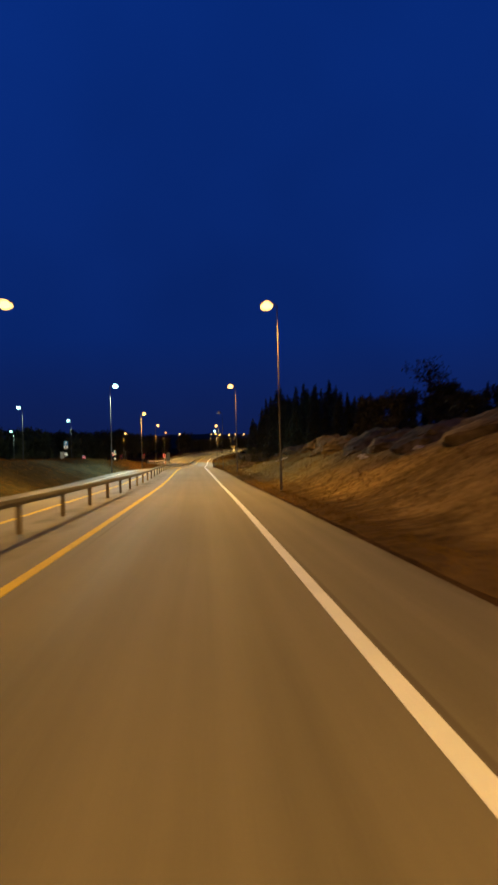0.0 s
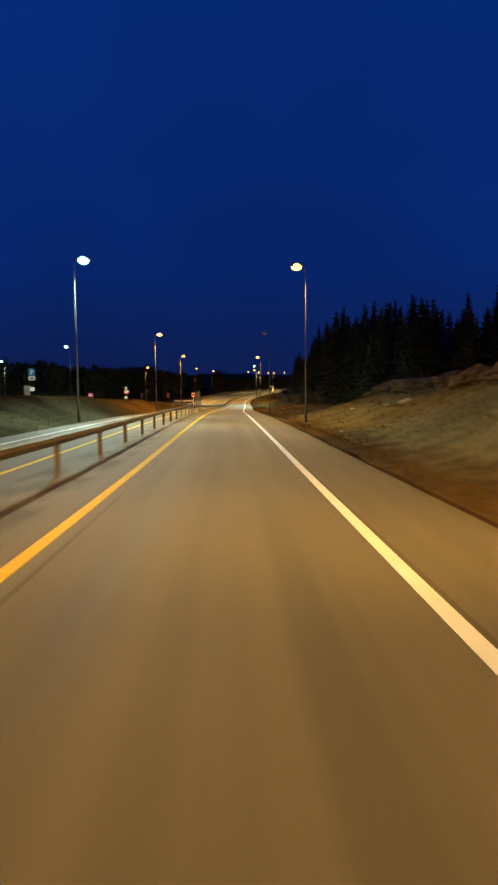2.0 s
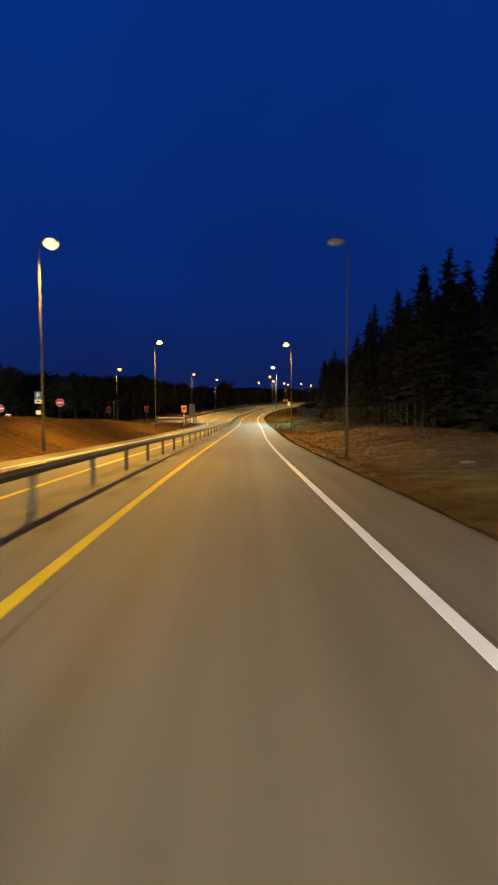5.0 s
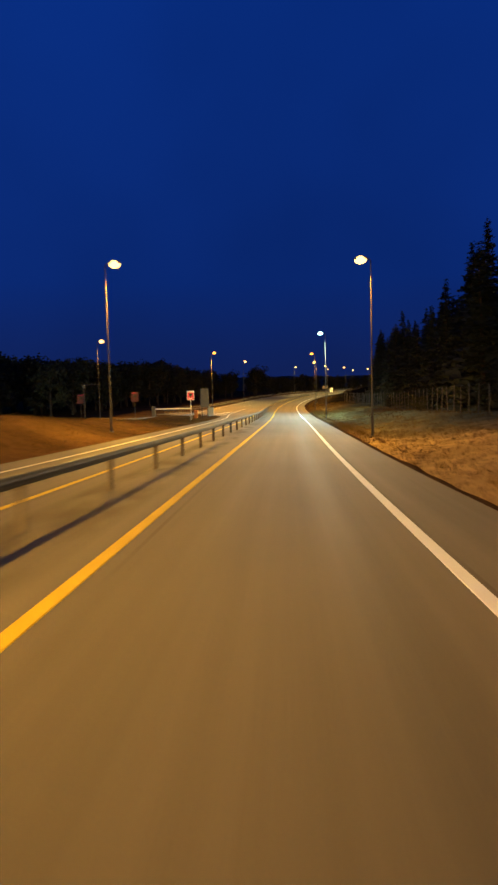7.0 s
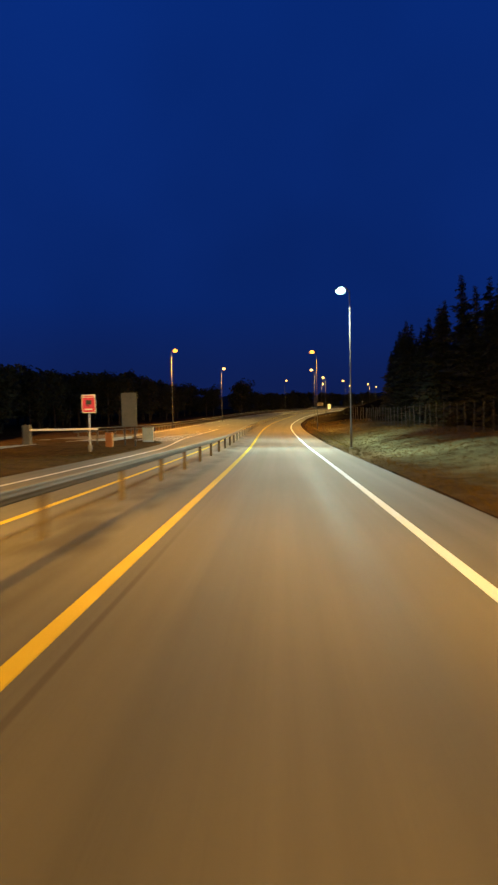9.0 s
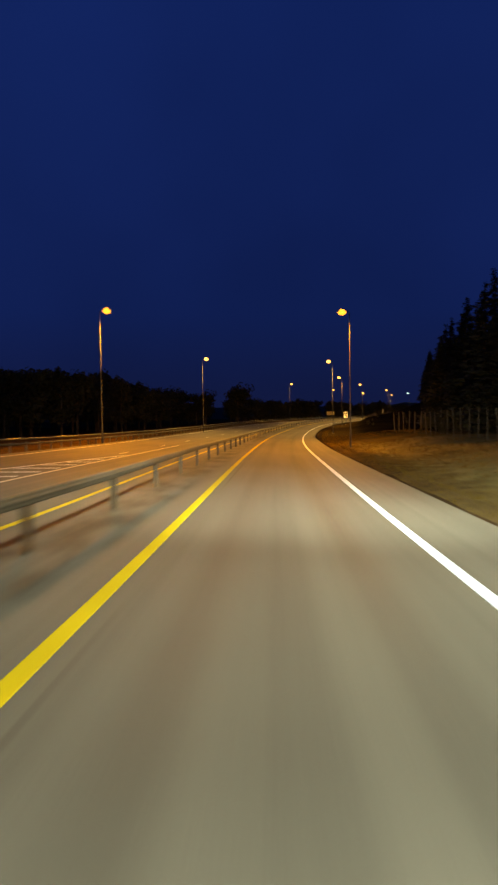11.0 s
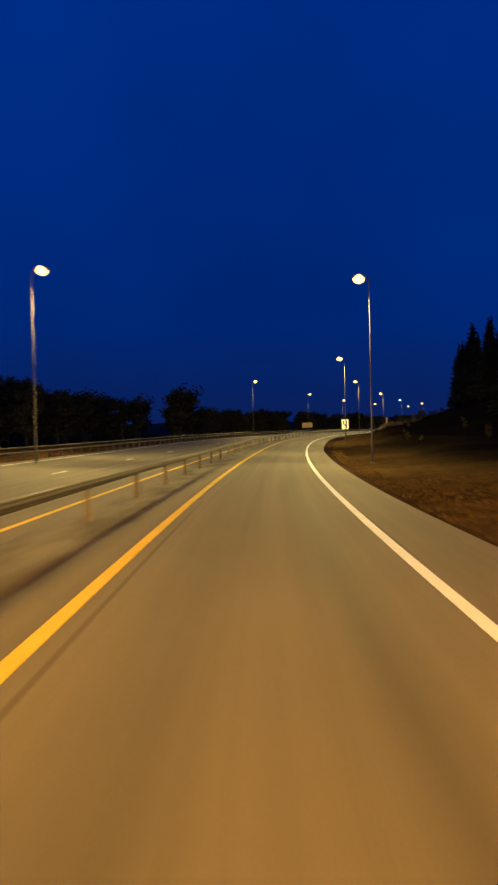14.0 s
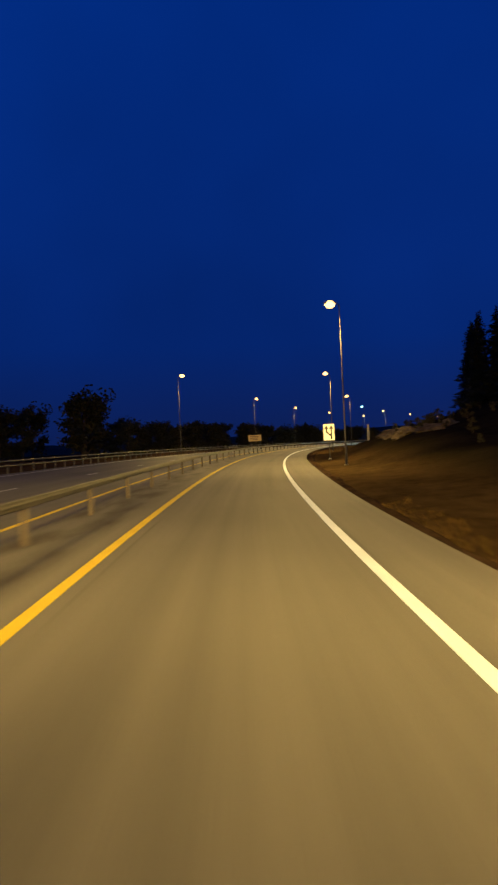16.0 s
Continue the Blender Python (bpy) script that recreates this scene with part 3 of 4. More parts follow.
# ---- rocks along the cutting ----
def rock(seed, size, material=None, flat=0.7):
    """A blasted, faceted rock mass of its own shape."""
    rng = random.Random(seed)
    bm = bmesh.new()
    bmesh.ops.create_icosphere(bm, subdivisions=4, radius=1.0)
    off = Vector((rng.uniform(0, 50), rng.uniform(0, 50), rng.uniform(0, 50)))
    cuts = [(Vector((rng.uniform(-1, 1), rng.uniform(-1, 1), rng.uniform(-0.2, 1))).normalized(), rng.uniform(0.55, 0.9)) for _ in range(16)]
    for v in bm.verts:
        p = v.co.copy()
        for nrm, d in cuts:
            over = p.dot(nrm) - d
            if over > 0:
                p -= nrm * over * 0.92
        p *= 1 + 0.26 * noise.noise(p * 2.0 + off) + 0.13 * noise.noise(p * 5 + off) + 0.06 * noise.noise(p * 11 + off)
        v.co = Vector((p.x * size[0], p.y * size[1], p.z * size[2] * flat))
    return mesh_object("rock", bm, material or M_ROCK)


rock_rng = random.Random(5)
ROCKS = [(-14, 12.6, 3.0), (-6, 12.2, 2.6), (2, 12.4, 2.8), (8, 11.8, 2.0), (13, 12.4, 3.0), (19, 11.7, 2.6), (24, 11.2, 2.3), (29, 11.3, 2.6), (34, 11.0, 2.5),
         (38, 10.7, 2.0), (42, 11.4, 2.2), (46, 12.0, 2.4), (50, 12.0, 1.9), (54, 12.2, 1.8), (58, 12.2, 1.7), (62, 12.0, 1.8), (65.5, 11.8, 1.7), (69, 12.0, 1.9), (73, 12.4, 1.7), (71.5, 10.9, 0.9), (76, 12.9, 1.2),
         (328, 11.6, 1.2), (333, 11.0, 1.5), (338, 11.9, 1.7), (341, 10.9, 1.1), (346, 11.6, 1.7), (350, 13.4, 1.6), (355, 12.0, 1.8), (360, 13.8, 1.5), (366, 12.6, 1.8), (374, 13.0, 1.6), (344, 14.5, 1.3), (336, 15.0, 1.4)]
for k, (s, u, r) in enumerate(ROCKS):
    ob = rock(40 + k, (r * rock_rng.uniform(0.7, 0.9), r * rock_rng.uniform(1.1, 1.6), r * rock_rng.uniform(0.55, 0.75)))
    ob.matrix_basis = at(s, u, terrain(s, u) + (0.04 * r if 40 < s < 80 else -0.06 * r), rock_rng.uniform(-25, 25))
    tagged(ob, "rough blasted brown rock mass on the grassy bank", "rock", "rocks along the cutting")
# the first one stands in for a small bright reflective dot on the verge
for s, u, r in ((54, 5.6, 0.10), (57.5, 9.7, 0.35), (58.4, 9.9, 0.22), (60, 9.2, 0.18), (24, 9.4, 0.3), (25.2, 9.6, 0.22), (17.5, 10.2, 0.3), (66, 8.4, 0.2), (98, 8.2, 0.2)):
    ob = rock(int(s * 7), (r, r * 1.6, r * 0.6), M_PALE)
    ob.matrix_basis = at(s, u, terrain(s, u), s * 31 % 90)
    tagged(ob, "small pale loose stone lying in dry grass", "stone", "loose stones on the bank")


# ---- trees ----
def spruce(seed, height):
    rng = random.Random(seed)
    tree = tagged(new("spruce"), "tall dark green spruce with drooping branches", "tree", "spruces of the roadside forest")
    bm = tube(bmesh.new(), [(0, 0, -0.4), (0.03, 0, height * 0.35), (0, 0.04, height * 0.7), (0, 0, height)], [height * 0.013, height * 0.010, height * 0.006, 0.01], 8)
    part("trunk", bm, M_BARK, tree, smooth_faces=True)
    bm = bmesh.new()
    z = height * rng.uniform(0.05, 0.12)
    lean, wide = rng.uniform(0, 6.28), rng.uniform(0.15, 0.21)
    while z < height * 0.985:
        rel = 1 - z / height
        reach = height * wide * rel ** rng.uniform(0.65, 0.95) + 0.10
        for k in range(rng.randint(8, 11)):
            a = rng.uniform(0, 2 * math.pi)
            length = reach * rng.uniform(0.35, 1.2) * (1 + 0.15 * math.cos(a - lean))
            droop = rng.uniform(0.05, 0.5) * length - 0.1 * length * (rel < 0.3)
            out, side = Vector((math.cos(a), math.sin(a), 0)), Vector((-math.sin(a), math.cos(a), 0))
            base = z + rng.uniform(-0.5, 0.5)
            nseg = 5 if length > 1 else 3
            for j in range(nseg):
                f0 = 0.1 + 0.9 * j / nseg
                p = out * length * f0 + Vector((0, 0, base - droop * f0 * f0 + rng.uniform(-0.15, 0.15)))
                w = (length * (0.30 - 0.18 * f0) + 0.14) * rng.uniform(0.7, 1.2)
                tip = p + out * length / nseg * rng.uniform(1.0, 1.9) + side * rng.uniform(-0.2, 0.2) * w + Vector((0, 0, -rng.uniform(-0.15, 0.5) * w))
                for sg in (-1, 1):
                    q = p + side * sg * w * rng.uniform(0.5, 1.3) + out * w * rng.uniform(0.0, 0.6) + Vector((0, 0, -rng.uniform(0.1, 0.9) * w))
                    bm.faces.new([bm.verts.new(x) for x in (p, q, tip)])
        z += height * rng.uniform(0.020, 0.034) * (0.6 + 0.6 * rel)
    part("crown", bm, M_SPRUCE, tree)
    return tree


def broadleaf(seed, height, low=False, leaves=40):
    rng = random.Random(seed)
    if low:
        tree = tagged(new("bush"), "low dark scrubby bush on the bank slope", "bush", "bushes on the slope")
    else:
        tree = tagged(new("broadleaf_tree"), "dark leafy roadside tree with an uneven crown", "tree", "broadleaf trees beside the road")
    bm = tube(bmesh.new(), [(0, 0, -0.4), (0.05, 0.03, height * 0.25), (0.1, -0.05, height * 0.5), (0.0, 0.1, height * 0.85)],
              [height * 0.02, height * 0.016, height * 0.011, 0.03], 8)
    centres = []
    for k in range(15):
        a, f0 = k * 2.4 + rng.uniform(-0.4, 0.4), rng.uniform(0.10, 0.8)
        start = Vector((0.06, 0, height * f0))
        end = start + Vector((math.cos(a), math.sin(a), rng.uniform(0.4, 1.1))) * height * rng.uniform(0.14, 0.26) * (1.15 - 0.6 * f0)
        mid = (start + end) / 2 + Vector((0, 0, 0.04 * height))
        tube(bm, [start, mid, end], [height * 0.007, height * 0.005, 0.012], 6)
        centres += [end, mid.lerp(end, 0.4), end + Vector((rng.uniform(-1, 1), rng.uniform(-1, 1), rng.uniform(-0.2, 1))) * height * 0.07]
    centres.append(Vector((0, 0.1, height * 0.9)))
    part("trunk", bm, M_BARK, tree, smooth_faces=True)
    bm = bmesh.new()
    for c in centres:
        rad = height * rng.uniform(0.07, 0.13)
        for _ in range(70 if low else leaves):
            d = Vector((rng.gauss(0, 1), rng.gauss(0, 1), rng.gauss(0, 0.8)))
            p = c + d.normalized() * rad * rng.uniform(0.2, 1.1)
            a, b = Vector((rng.gauss(0, 1), rng.gauss(0, 1), rng.gauss(0, 1))).normalized(), Vector((rng.gauss(0, 1), rng.gauss(0, 1), rng.gauss(0, 1))).normalized()
            w = height * (0.018 if low else 0.029 if leaves > 30 else 0.014)
            bm.faces.new([bm.verts.new(x) for x in (p - a * w, p + b * w * 0.7, p + a * w, p - b * w * 0.7)])
    part("crown", bm, M_LEAF, tree)
    return tree


def scatter(makers, spots, seed):
    rng = random.Random(seed)
    for s, u, height in spots:
        base, h0 = rng.choice(makers)
        k = height / h0
        m = at(s, u, terrain(s, u) - 0.05, rng.uniform(0, 360)) @ pose(0, 0, 0, rng.uniform(-2, 2), rng.uniform(-2, 2), 0)
        ob = copy_thing(base, m)
        ob.scale = (k * rng.uniform(0.95, 1.4), k * rng.uniform(0.95, 1.4), k)


tree_rng = random.Random(11)
spruces = [(spruce(k, 14.0), 14.0) for k in range(5)]
leafy = [(broadleaf(20 + k, 9.0), 9.0) for k in range(4)]
thin = [(broadleaf(50 + k, 9.0, leaves=18), 9.0) for k in range(2)]
bushes = [(broadleaf(30 + k, 2.4, True), 2.4) for k in range(3)]
spots = []
for s in np.arange(-30, 222, 3.0):
    edge = float(np.interp(s, (-30, 40, 70, 90, 200, 222), (22, 20, 18.6, 18.4, 18.2, 17.6)))
    for row in range(3):
        u = edge + row * 4.0 + tree_rng.uniform(-1.2, 1.4)
        tall = float(np.interp(s, (-30, 30, 52, 66, 90, 110, 130, 165, 190, 222), (4.2, 4.4, 4.8, 7.0, 9.6, 12.5, 15.5, 16, 15, 13)))
        if tree_rng.random() < 0.92:
            spots.append((s + tree_rng.uniform(-1.3, 1.3), u, tall * tree_rng.uniform(0.72, 1.1)))
for s in np.arange(223, 292, 2.8):
    edge = float(np.interp(s, (222, 235, 250, 265, 292), (17.6, 17.8, 18.2, 19.2, 21.0)))
    for row in range(3):
        if tree_rng.random() < 0.92:
            spots.append((s + tree_rng.uniform(-1.2, 1.2), edge + row * 4 + tree_rng.uniform(0, 1.6), float(np.interp(s, (222, 250, 292), (13, 13.5, 14.5))) * tree_rng.uniform(0.7, 1.08)))
for s in np.arange(294, 430, 3.6):
    edge = float(np.interp(s, (294, 310, 340, 362, 380, 400, 430), (22, 23, 22.6, 22.2, 24.5, 27, 30)))
    for row in range(2):
        if tree_rng.random() < 0.9:
            spots.append((s + tree_rng.uniform(-1.5, 1.5), edge + row * 5 + tree_rng.uniform(0, 2.0), tree_rng.uniform(8.5, 12.5)))
near = [p for p in spots if p[0] < 62]
scatter(leafy, near[::2], 5)
scatter(spruces, near[1::2] + [p for p in spots if p[0] >= 62], 3)
scatter(thin, [(51, 23.0, 8.0), (54, 25.0, 7.5)], 12)
spots = []
for s in np.arange(215, 404, 4.5):
    base_u = float(np.interp(s, (215, 330, 380, 404), (-56, -47, -50, -55)))
    for row in range(3):
        if tree_rng.random() < 0.88:
            spots.append((s + tree_rng.uniform(-3, 3), base_u - row * 8 + tree_rng.uniform(-4, 4), (tree_rng.uniform(9.5, 12.5) + row) * (1 + 0.4 * noise.noise(Vector((s * 0.045, 4, 0))))))
for s in np.arange(412, 600, 5.0):
    base_u = float(np.interp(s, (412, 600), (-42, -32)))
    for row in range(2):
        spots.append((s + tree_rng.uniform(-3, 3), base_u - row * 8 + tree_rng.uniform(-4, 4), tree_rng.uniform(6.5, 10.5)))
for s in np.arange(70, 215, 5.0):
    for row in range(2):
        spots.append((s + tree_rng.uniform(-3, 3), -74 - row * 10 + tree_rng.uniform(-5, 5), tree_rng.uniform(10, 14)))
for s in np.arange(440, 640, 7.0):
    spots.append((s + tree_rng.uniform(-3, 3), 32 + tree_rng.uniform(-3, 3), tree_rng.uniform(5.5, 8)))
spots += [(390, -37.5, 14.0), (391.5, -38.6, 12.8)]
scatter(leafy, spots, 4)
spots = [(s + tree_rng.uniform(-3, 3), -72 + tree_rng.uniform(-16, 12), tree_rng.uniform(9, 12)) for s in np.arange(60, 380, 14.0)]
scatter(spruces, spots, 6)
spots = []
for k in range(58):
    s = tree_rng.uniform(296, 408)
    spots.append((s, tree_rng.uniform(9.8, 21.5) + 0.02 * abs(s - 340), tree_rng.uniform(0.5, 1.4)))
for k in range(14):
    spots.append((tree_rng.uniform(130, 260), tree_rng.uniform(11.5, 15.5), tree_rng.uniform(0.7, 1.7)))
scatter(bushes, spots, 9)
for base, _ in spruces + leafy + thin + bushes:
    for o in (*base.children_recursive, base):
        bpy.data.objects.remove(o)

# ---- far wooded hills at the horizon ----
hills = bmesh.new()
hv = []
for k in range(181):
    a = math.radians(-100 + 200 * k / 180)
    r = 900
    top = 21 + 10 * noise.noise(Vector((k * 0.07, 2, 0))) + 5 * noise.noise(Vector((k * 0.5, 9, 0))) + 3 * noise.noise(Vector((k * 1.7, 5, 0)))
    hv.append([hills.verts.new((math.sin(a) * (r + d), 250 + math.cos(a) * (r + d), z)) for d, z in ((-120, -8), (-40, top * 0.7), (0, top), (60, -8))])
for a, b in zip(hv, hv[1:]):
    for j in range(3):
        hills.faces.new((a[j], a[j + 1], b[j + 1], b[j]))
tagged(mesh_object("backdrop", hills, M_SPRUCE), "dark wooded hills far off against the dusk sky", "hills", kind="structure")

# ---- wildlife fence ----
fence = tagged(new("fence"), "grey thin fence posts with wire strands beside forest", "fence")
bm = tube(bmesh.new(), [(0, 0, -0.3), (0, 0, 2.12), (0, 0, 2.15)], [0.040, 0.038, 0.024], 8)
fp = mesh_object("fence_post", bm, M_WOOD)
fp_me = fp.data
bpy.data.objects.remove(fp)
fence_rng = random.Random(8)


def fence_u(s):
    return float(np.interp(s, (125, 160, 200, 250, 276, 316), (14.4, 13.0, 13.8, 13.4, 10.6, 9.4)))


FENCE_S = np.arange(128, 264, 2.2)
for s in FENCE_S:
    piece("post", fp_me, fence, at(s, fence_u(s), terrain(s, fence_u(s))) @ pose(0, 0, 0, fence_rng.uniform(-3, 3), fence_rng.uniform(-3, 3), 0))
for z in (0.12, 0.32, 0.54, 0.78, 1.05, 1.33, 1.62, 1.88, 2.08):
    bm = tube(bmesh.new(), [place(s, fence_u(s) - 0.06, terrain(s, fence_u(s)) + z) for s in FENCE_S], [0.0025] * len(FENCE_S), 4)
    part("wire", bm, M_WIRE, fence)


# ---- signs and roadside furniture ----
def sign_base(name, label, height, radius=0.035, finish=None):
    thing = tagged(new(name), label, "road sign")
    part("post", tube(bmesh.new(), [(0, 0, -0.3), (0, 0, height)], [radius, radius], 10), finish or M_POLE, thing, smooth_faces=True)
    part("footing", tube(bmesh.new(), [(0, 0, -0.2), (0, 0, 0.06), (0, 0, 0.10)], [0.13, 0.13, 0.08], 10), M_CONCRETE, thing)
    return thing


def plate(bm, x0, x1, z0, z1, y, thick=0.012):
    return box(bm, (x0 + x1) / 2, y, (z0 + z1) / 2, x1 - x0, thick, z1 - z0)


# red sign sheet darkened in its colour, for boards that return no light
M_UNLIT_RED = noisy("unlit_red_board", (0.055, 0.012, 0.02), (0.09, 0.018, 0.03), 3.0, 0.6, fine=30)


def info_sign(rim=None):
    """Upright red board in a white rim, with a pale heading bar and a dark pictogram; faces -y."""
    t = sign_base("info_sign", "red upright information sign with white rim on post", 2.3, finish=None if rim else M_WHITE)
    board = part("board", box(bmesh.new(), 0, -0.06, 2.45, 0.80, 0.05, 1.05, 0.015), rim or M_WHITE, t)
    part("field", plate(bmesh.new(), -0.355, 0.355, 1.98, 2.80, -0.092), M_UNLIT_RED if rim else M_RED, board, "red reflective field")
    part("top_bar", plate(bmesh.new(), -0.28, 0.28, 2.84, 2.90, -0.092), M_RED, board)
    bm = plate(bmesh.new(), -0.16, 0.16, 2.40, 2.66, -0.101, 0.006)
    plate(bm, -0.10, 0.04, 2.30, 2.36, -0.101, 0.006)
    part("pictogram", bm, M_BLACK, board)
    part("dark_bar", plate(bmesh.new(), -0.22, 0.22, 2.09, 2.17, -0.101, 0.006), rim or M_WHITE, board)
    return t


def disc(bm, r, y, z, thick, sides=32):
    bmesh.ops.create_cone(bm, cap_ends=True, segments=sides, radius1=r, radius2=r, depth=thick, matrix=Matrix.Translation((0, y, z)) @ pose(0, 0, 0, 90, 0, 0))
    return bm


def no_entry():
    t = sign_base("no_entry_sign", "round red no-entry sign with white bar on post", 2.3)
    face = part("disc", disc(bmesh.new(), 0.40, -0.05, 2.3, 0.02), M_RED, t)
    part("rim", disc(bmesh.new(), 0.43, -0.035, 2.3, 0.014), M_WHITE, t)
    part("bar", plate(bmesh.new(), -0.30, 0.30, 2.235, 2.365, -0.066), M_WHITE, face)
    return t


def letter(text, size, x, y, z, material, parent):
    curve = bpy.data.curves.new("letter", "FONT")
    curve.body, curve.size, curve.extrude, curve.align_x = text, size, 0.004, "CENTER"
    tmp = bpy.data.objects.new("letter", curve)
    me = bpy.data.meshes.new_from_object(tmp)
    bpy.data.objects.remove(tmp)
    me.materials.append(material)
    ob = new("letter", me)
    ob.parent, ob.matrix_basis = parent, pose(x, y, z, 90, 0, 0)
    return ob


def parking_sign():
    t = sign_base("parking_sign", "blue parking sign with white letter and subplate on post", 3.0)
    board = part("board", box(bmesh.new(), 0, -0.06, 2.62, 0.80, 0.03, 0.80, 0.012), M_BLUE, t)
    letter("P", 0.75, 0, -0.082, 2.36, M_WHITE, board)
    sub = part("subplate", box(bmesh.new(), 0, -0.06, 2.0, 0.80, 0.03, 0.40, 0.012), M_WHITE, t)
    bm = plate(bmesh.new(), -0.26, 0.26, 1.93, 2.02, -0.079, 0.006)
    plate(bm, -0.15, 0.15, 2.02, 2.09, -0.079, 0.006)
    part("pictogram", bm, M_BLACK, sub)
    part("base_plate", box(bmesh.new(), 0, -0.06, 0.85, 0.62, 0.03, 0.42, 0.012), M_WHITE, t)
    return t


def lane_sign():
    """White board with two black arrows: one straight up, one leaving it to the left; faces -y."""
    t = sign_base("lane_sign", "white lane-split sign with two black arrows on post", 2.8, 0.045)
    board = part("board", box(bmesh.new(), 0, -0.07, 2.30, 1.02, 0.04, 1.42, 0.015), M_WHITE, t)
    edge = bmesh.new()
    for x0, x1, z0, z1 in ((-0.49, 0.49, 1.61, 1.63), (-0.49, 0.49, 2.97, 2.99), (-0.49, -0.47, 1.63, 2.97), (0.47, 0.49, 1.63, 2.97)):
        plate(edge, x0, x1, z0, z1, -0.093, 0.005)
    part("border", edge, M_BLACK, board)

    def arrow(points, head_x):
        bm = bmesh.new()
        for (xa, za), (xb, zb) in zip(points, points[1:]):
            length = math.hypot(xb - xa, zb - za)
            box(bm, 0, 0, 0, 0.15, 0.006, length + 0.05, 0, Matrix.Translation(((xa + xb) / 2, -0.094, (za + zb) / 2)) @ pose(0, 0, 0, 0, math.degrees(math.atan2(xb - xa, zb - za)), 0))
        v = [bm.verts.new(p) for p in ((head_x - 0.21, -0.098, 2.58), (head_x + 0.21, -0.098, 2.58), (head_x, -0.098, 2.92))]
        bm.faces.new(v)
        return bm

    part("arrow", arrow([(0.22, 1.73), (0.22, 2.62)], 0.22), M_BLACK, board)
    part("arrow", arrow([(0.22, 1.97), (-0.22, 2.35), (-0.22, 2.62)], -0.22), M_BLACK, board)
    return t


def board_sign():
    """Wide amber board on two legs."""
    t = tagged(new("board_sign"), "wide amber board sign on two thin legs", "road sign")
    for x in (-0.95, 0.95):
        part("leg", tube(bmesh.new(), [(x, 0, -0.3), (x, 0, 2.5)], [0.07, 0.07], 8), M_POLE, t)
    board = part("board", box(bmesh.new(), 0, -0.08, 2.15, 2.5, 0.05, 1.15, 0.015), M_AMBER, t)
    bm = bmesh.new()
    for z in (1.85, 2.15, 2.45):
        plate(bm, -0.9, 0.5 + z * 0.1, z - 0.05, z + 0.05, -0.108, 0.005)
    part("dark_bar", bm, M_BLACK, board)
    return t


def set_down(thing, s, u, turn=0.0, h=None):
    thing.matrix_basis = at(s, u, terrain(s, u) if h is None else h, turn)
    return thing


set_down(info_sign(), 184.5, -10.8, h=terrain(184.5, -10.8) + 0.30)
for s, u, turn in ((182, -16.6, 24), (184, -23.2, 30)):
    tagged(set_down(info_sign(M_UNLIT_RED), s, u, turn), "red upright sign on post, darkened to look unlit")
set_down(no_entry(), 145, -19.8, 8)
set_down(no_entry(), 146.5, -26.8, 14)
set_down(parking_sign(), 130, -17.2, 8).scale = (0.66, 0.66, 0.8)
set_down(parking_sign(), 83.2, -17.6, 6).scale = (0.7, 0.7, 0.85)
lanes = set_down(lane_sign(), 336.6, 5.3)
lanes.scale = (0.9, 0.9, 0.95)
set_down(board_sign(), 405.5, -10.8, h=fall(-11))

gate = tagged(new("steel_mast"), "grey steel mast with a short side arm", "mast")
part("pole", tube(bmesh.new(), [(0, 0, -0.3), (0, 0, 4.0)], [0.09, 0.07], 12), M_POLE, gate, smooth_faces=True)
part("arm", tube(bmesh.new(), [(0, 0, 3.9), (1.6, 0, 3.95)], [0.05, 0.04], 10), M_POLE, gate, smooth_faces=True)
part("junction_box", box(bmesh.new(), 0, -0.02, 3.75, 0.26, 0.24, 0.36, 0.02), M_GREY, gate)
set_down(gate, 178.8, -21.2)

barrier = tagged(new("barrier"), "white horizontal road barrier beam on a grey cabinet", "barrier")
part("cabinet", box(bmesh.new(), 0, 0, 0.62, 0.42, 0.42, 1.25, 0.03), M_GREY, barrier)
part("beam", box(bmesh.new(), 2.3, -0.05, 0.92, 4.4, 0.06, 0.13, 0.015), M_WHITE, barrier)
part("rest_post", box(bmesh.new(), 4.4, 0, 0.42, 0.08, 0.08, 0.90, 0.01), M_POST, barrier)
set_down(barrier, 187.9, -15.7)

bin_ = tagged(new("grit_bin"), "small orange plastic roadside bin with lid", "bin")
part("body", box(bmesh.new(), 0, 0, 0.42, 0.42, 0.42, 0.86, 0.04), M_ORANGE, bin_)
part("lid", box(bmesh.new(), 0, 0, 0.88, 0.47, 0.47, 0.10, 0.03), M_ORANGE, bin_)
set_down(bin_, 189.4, -10.9)

back = tagged(new("sign_board"), "tall grey back of a sign board on posts", "road sign")
part("panel", box(bmesh.new(), 0, 0, 2.45, 1.05, 0.05, 2.3, 0.015), M_GREY, back)
for x in (-0.35, 0.35):
    part("post", tube(bmesh.new(), [(x, 0.07, -0.3), (x, 0.07, 3.5)], [0.05, 0.05], 10), M_POLE, back)
set_down(back, 191.8, -10.1)

cabinet = tagged(new("cabinet"), "beige roadside electric cabinet on a plinth", "cabinet")
part("body", box(bmesh.new(), 0, 0, 0.85, 1.05, 0.5, 1.35, 0.02), M_BEIGE, cabinet)
part("roof", box(bmesh.new(), 0, 0, 1.56, 1.15, 0.6, 0.07, 0.015), M_GREY, cabinet)
part("plinth", box(bmesh.new(), 0, 0, 0.08, 1.0, 0.46, 0.25, 0.01), M_CONCRETE, cabinet)
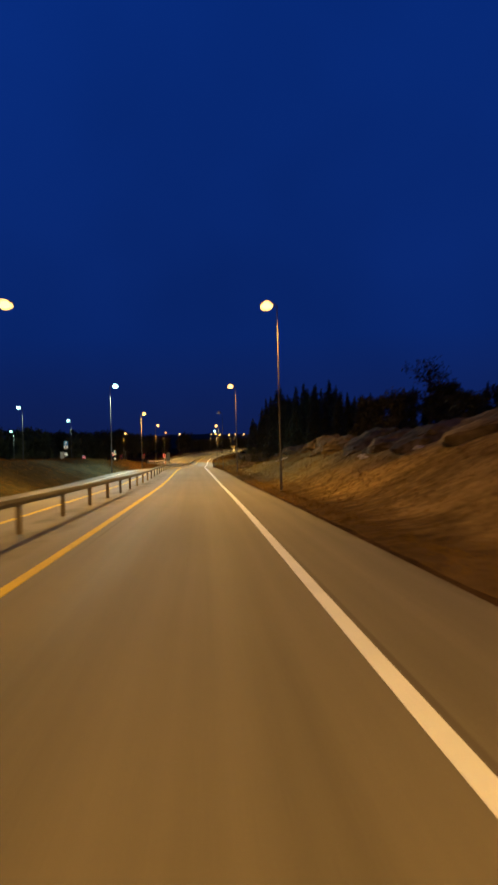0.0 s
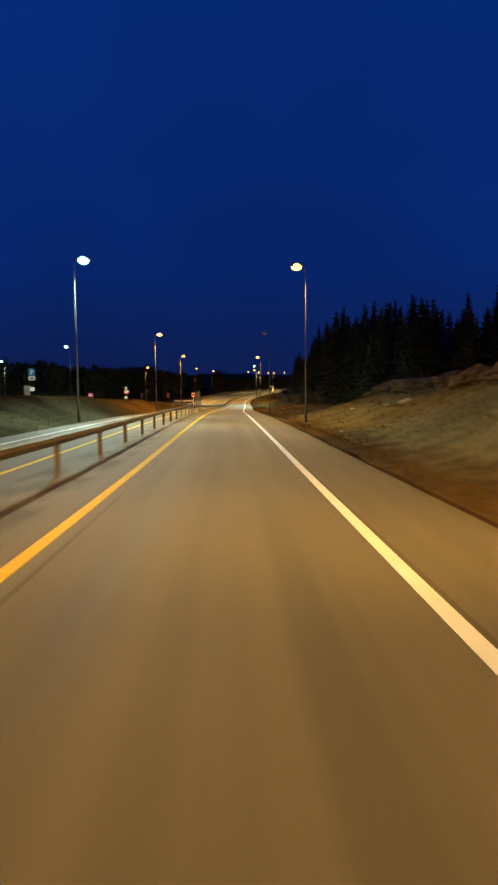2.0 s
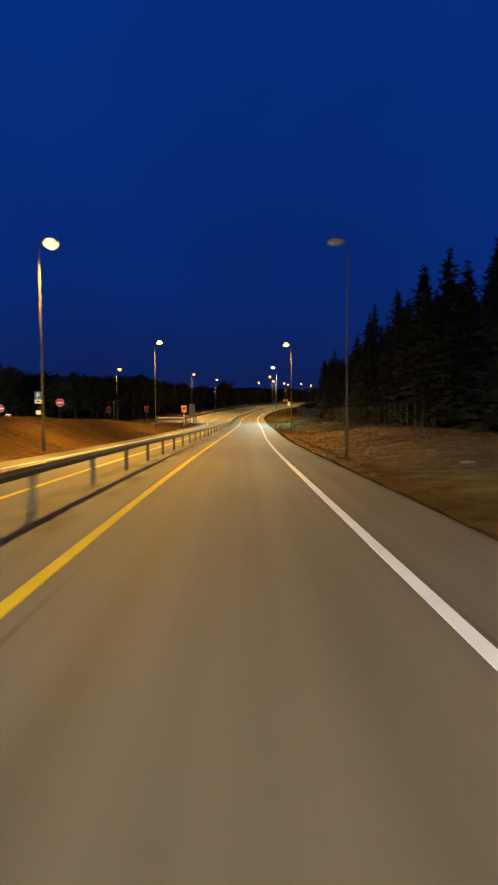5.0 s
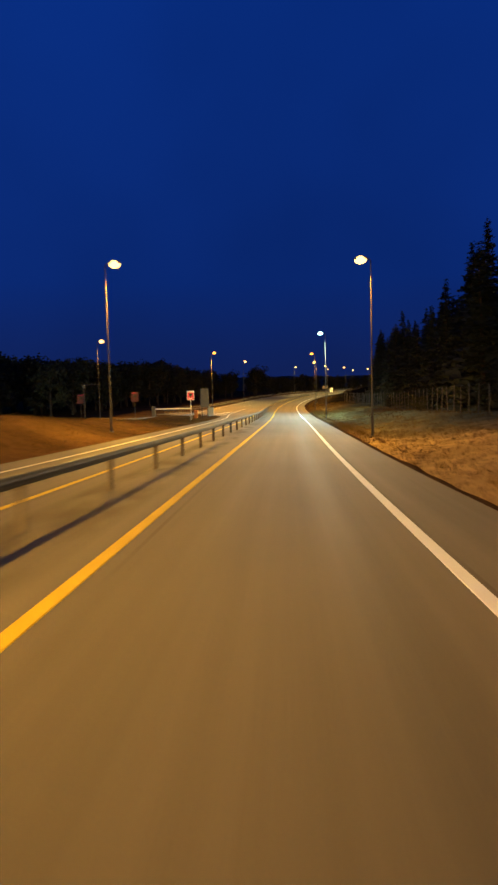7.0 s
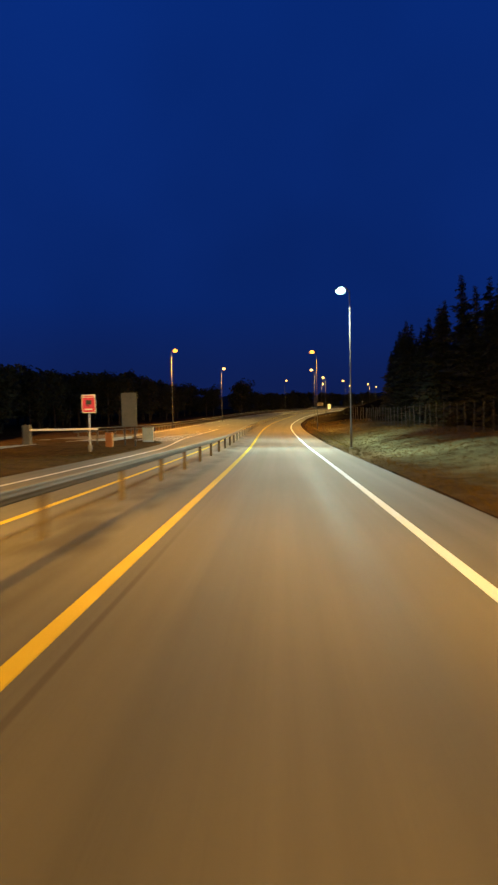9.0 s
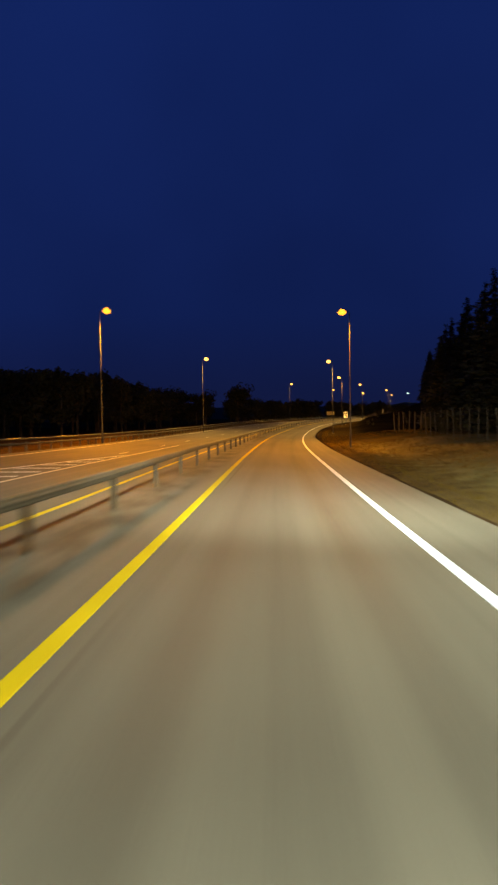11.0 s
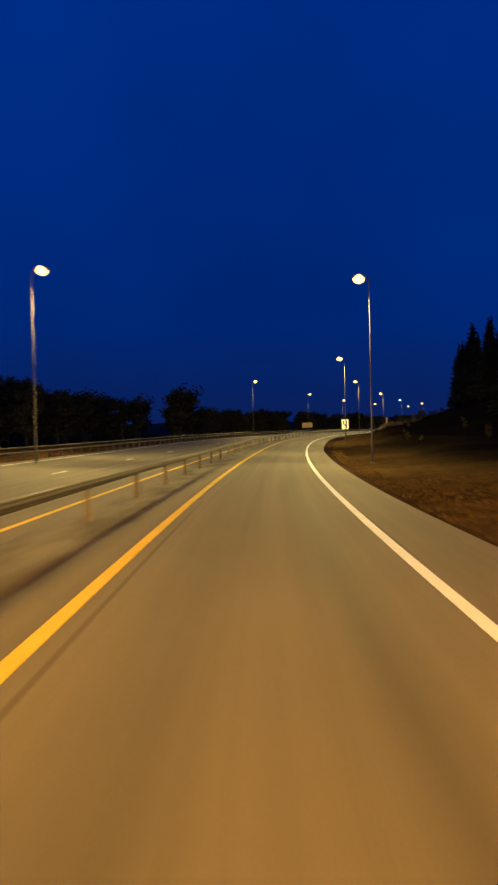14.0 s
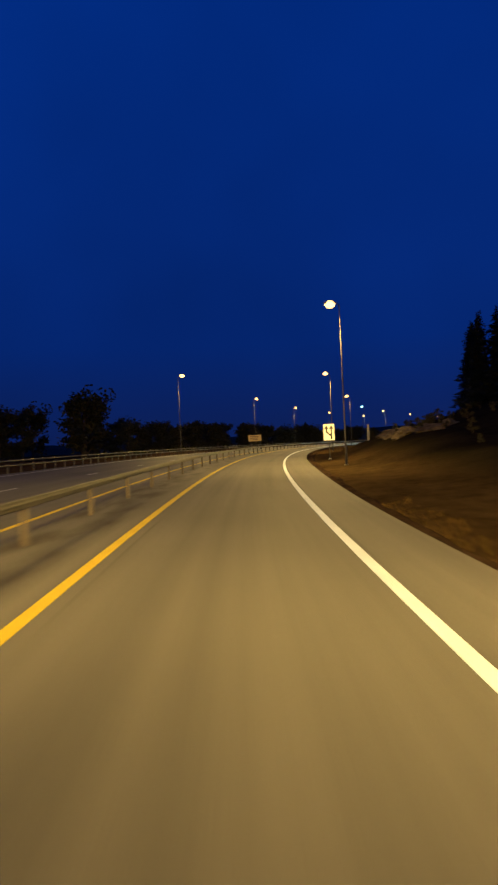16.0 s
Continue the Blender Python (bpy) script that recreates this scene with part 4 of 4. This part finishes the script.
part("handle", box(bmesh.new(), 0.2, -0.27, 0.9, 0.03, 0.03, 0.16, 0.005), M_POST, cabinet)
set_down(cabinet, 199.0, -10.2).scale = (0.8, 0.8, 0.75)


def control_box(width, height):
    t = tagged(new("control_box"), "narrow pale grey roadside control box on a plinth", "cabinet", "control boxes by the slip road")
    body = part("body", box(bmesh.new(), 0, 0, 0.12 + height / 2, width, 0.35, height, 0.02), M_PALE, t)
    part("lid", box(bmesh.new(), 0, 0, 0.14 + height, width + 0.06, 0.41, 0.05, 0.012), M_GREY, t)
    part("plinth", box(bmesh.new(), 0, 0, 0.0, width - 0.04, 0.31, 0.26, 0.01), M_CONCRETE, t)
    part("lock", box(bmesh.new(), width * 0.3, -0.18, height * 0.6, 0.03, 0.02, 0.10, 0.004), M_POST, body)
    return t


for s, u, width, height in ((132.2, -26.6, 0.58, 1.55), (135.0, -25.0, 0.44, 1.5), (84.0, -18.3, 0.5, 1.0)):
    set_down(control_box(width, height), s, u, 10)

warn = sign_base("barrier_board", "low red and white striped board on short post", 1.1)
panel = part("board", box(bmesh.new(), 0, -0.05, 1.35, 0.55, 0.03, 0.62, 0.01), M_WHITE, warn)
for z in (1.18, 1.52):
    part("stripe", plate(bmesh.new(), -0.26, 0.26, z - 0.07, z + 0.07, -0.068, 0.006), M_RED, panel, "red reflective stripe")
set_down(warn, 146.5, -25.9, 14)

pillar = tagged(new("marker_pillar"), "pale concrete pillar standing beside the road", "pillar")
part("shaft", box(bmesh.new(), 0, 0, 1.0, 0.34, 0.34, 2.4, 0.03), M_CONCRETE, pillar)
part("cap", box(bmesh.new(), 0, 0, 2.22, 0.42, 0.42, 0.08, 0.015), M_CONCRETE, pillar)
set_down(pillar, 376, 10.6)

# ---- grass ----
grass_rng = random.Random(21)
gverts, gfaces = [], []


def tufts(count, s0, s1, u0, u1, tall):
    for _ in range(count):
        s, t = grass_rng.uniform(s0, s1), grass_rng.random()
        u = u0(s) + (u1(s) - u0(s)) * t
        p = place(s, u, terrain(s, u) - 0.02)
        for _ in range(4):
            a, lean = grass_rng.uniform(0, 6.28), grass_rng.uniform(0.1, 0.7)
            h = tall * grass_rng.uniform(0.5, 1.2)
            q = p + Vector((grass_rng.uniform(-0.12, 0.12), grass_rng.uniform(-0.12, 0.12), 0))
            w = Vector((math.cos(a), math.sin(a), 0)) * 0.012
            n0 = len(gverts)
            gverts.extend([tuple(q - w), tuple(q + w), tuple(q + Vector((-math.sin(a) * lean * h, math.cos(a) * lean * h, h)))])
            gfaces.append((n0, n0 + 1, n0 + 2))


tufts(4400, -12, 300, lambda s: right_edge(s) + 0.45, lambda s: right_edge(s) + 1.5, 0.14)
tufts(22000, -12, 268, lambda s: 4.6, lambda s: 9.5, 0.11)
tufts(7000, -12, 268, lambda s: 9.0, lambda s: 15.0, 0.20)
tufts(9000, 20, 190, lambda s: left_edge(s) - 0.4, lambda s: left_edge(s) - 8, 0.12)
gm = bpy.data.meshes.new("grass")
gm.from_pydata(gverts, [], gfaces)
gm.materials.append(M_GRASS)
tagged(new("grass", gm), "short dry brown and green roadside grass", "grass", kind="stuff")
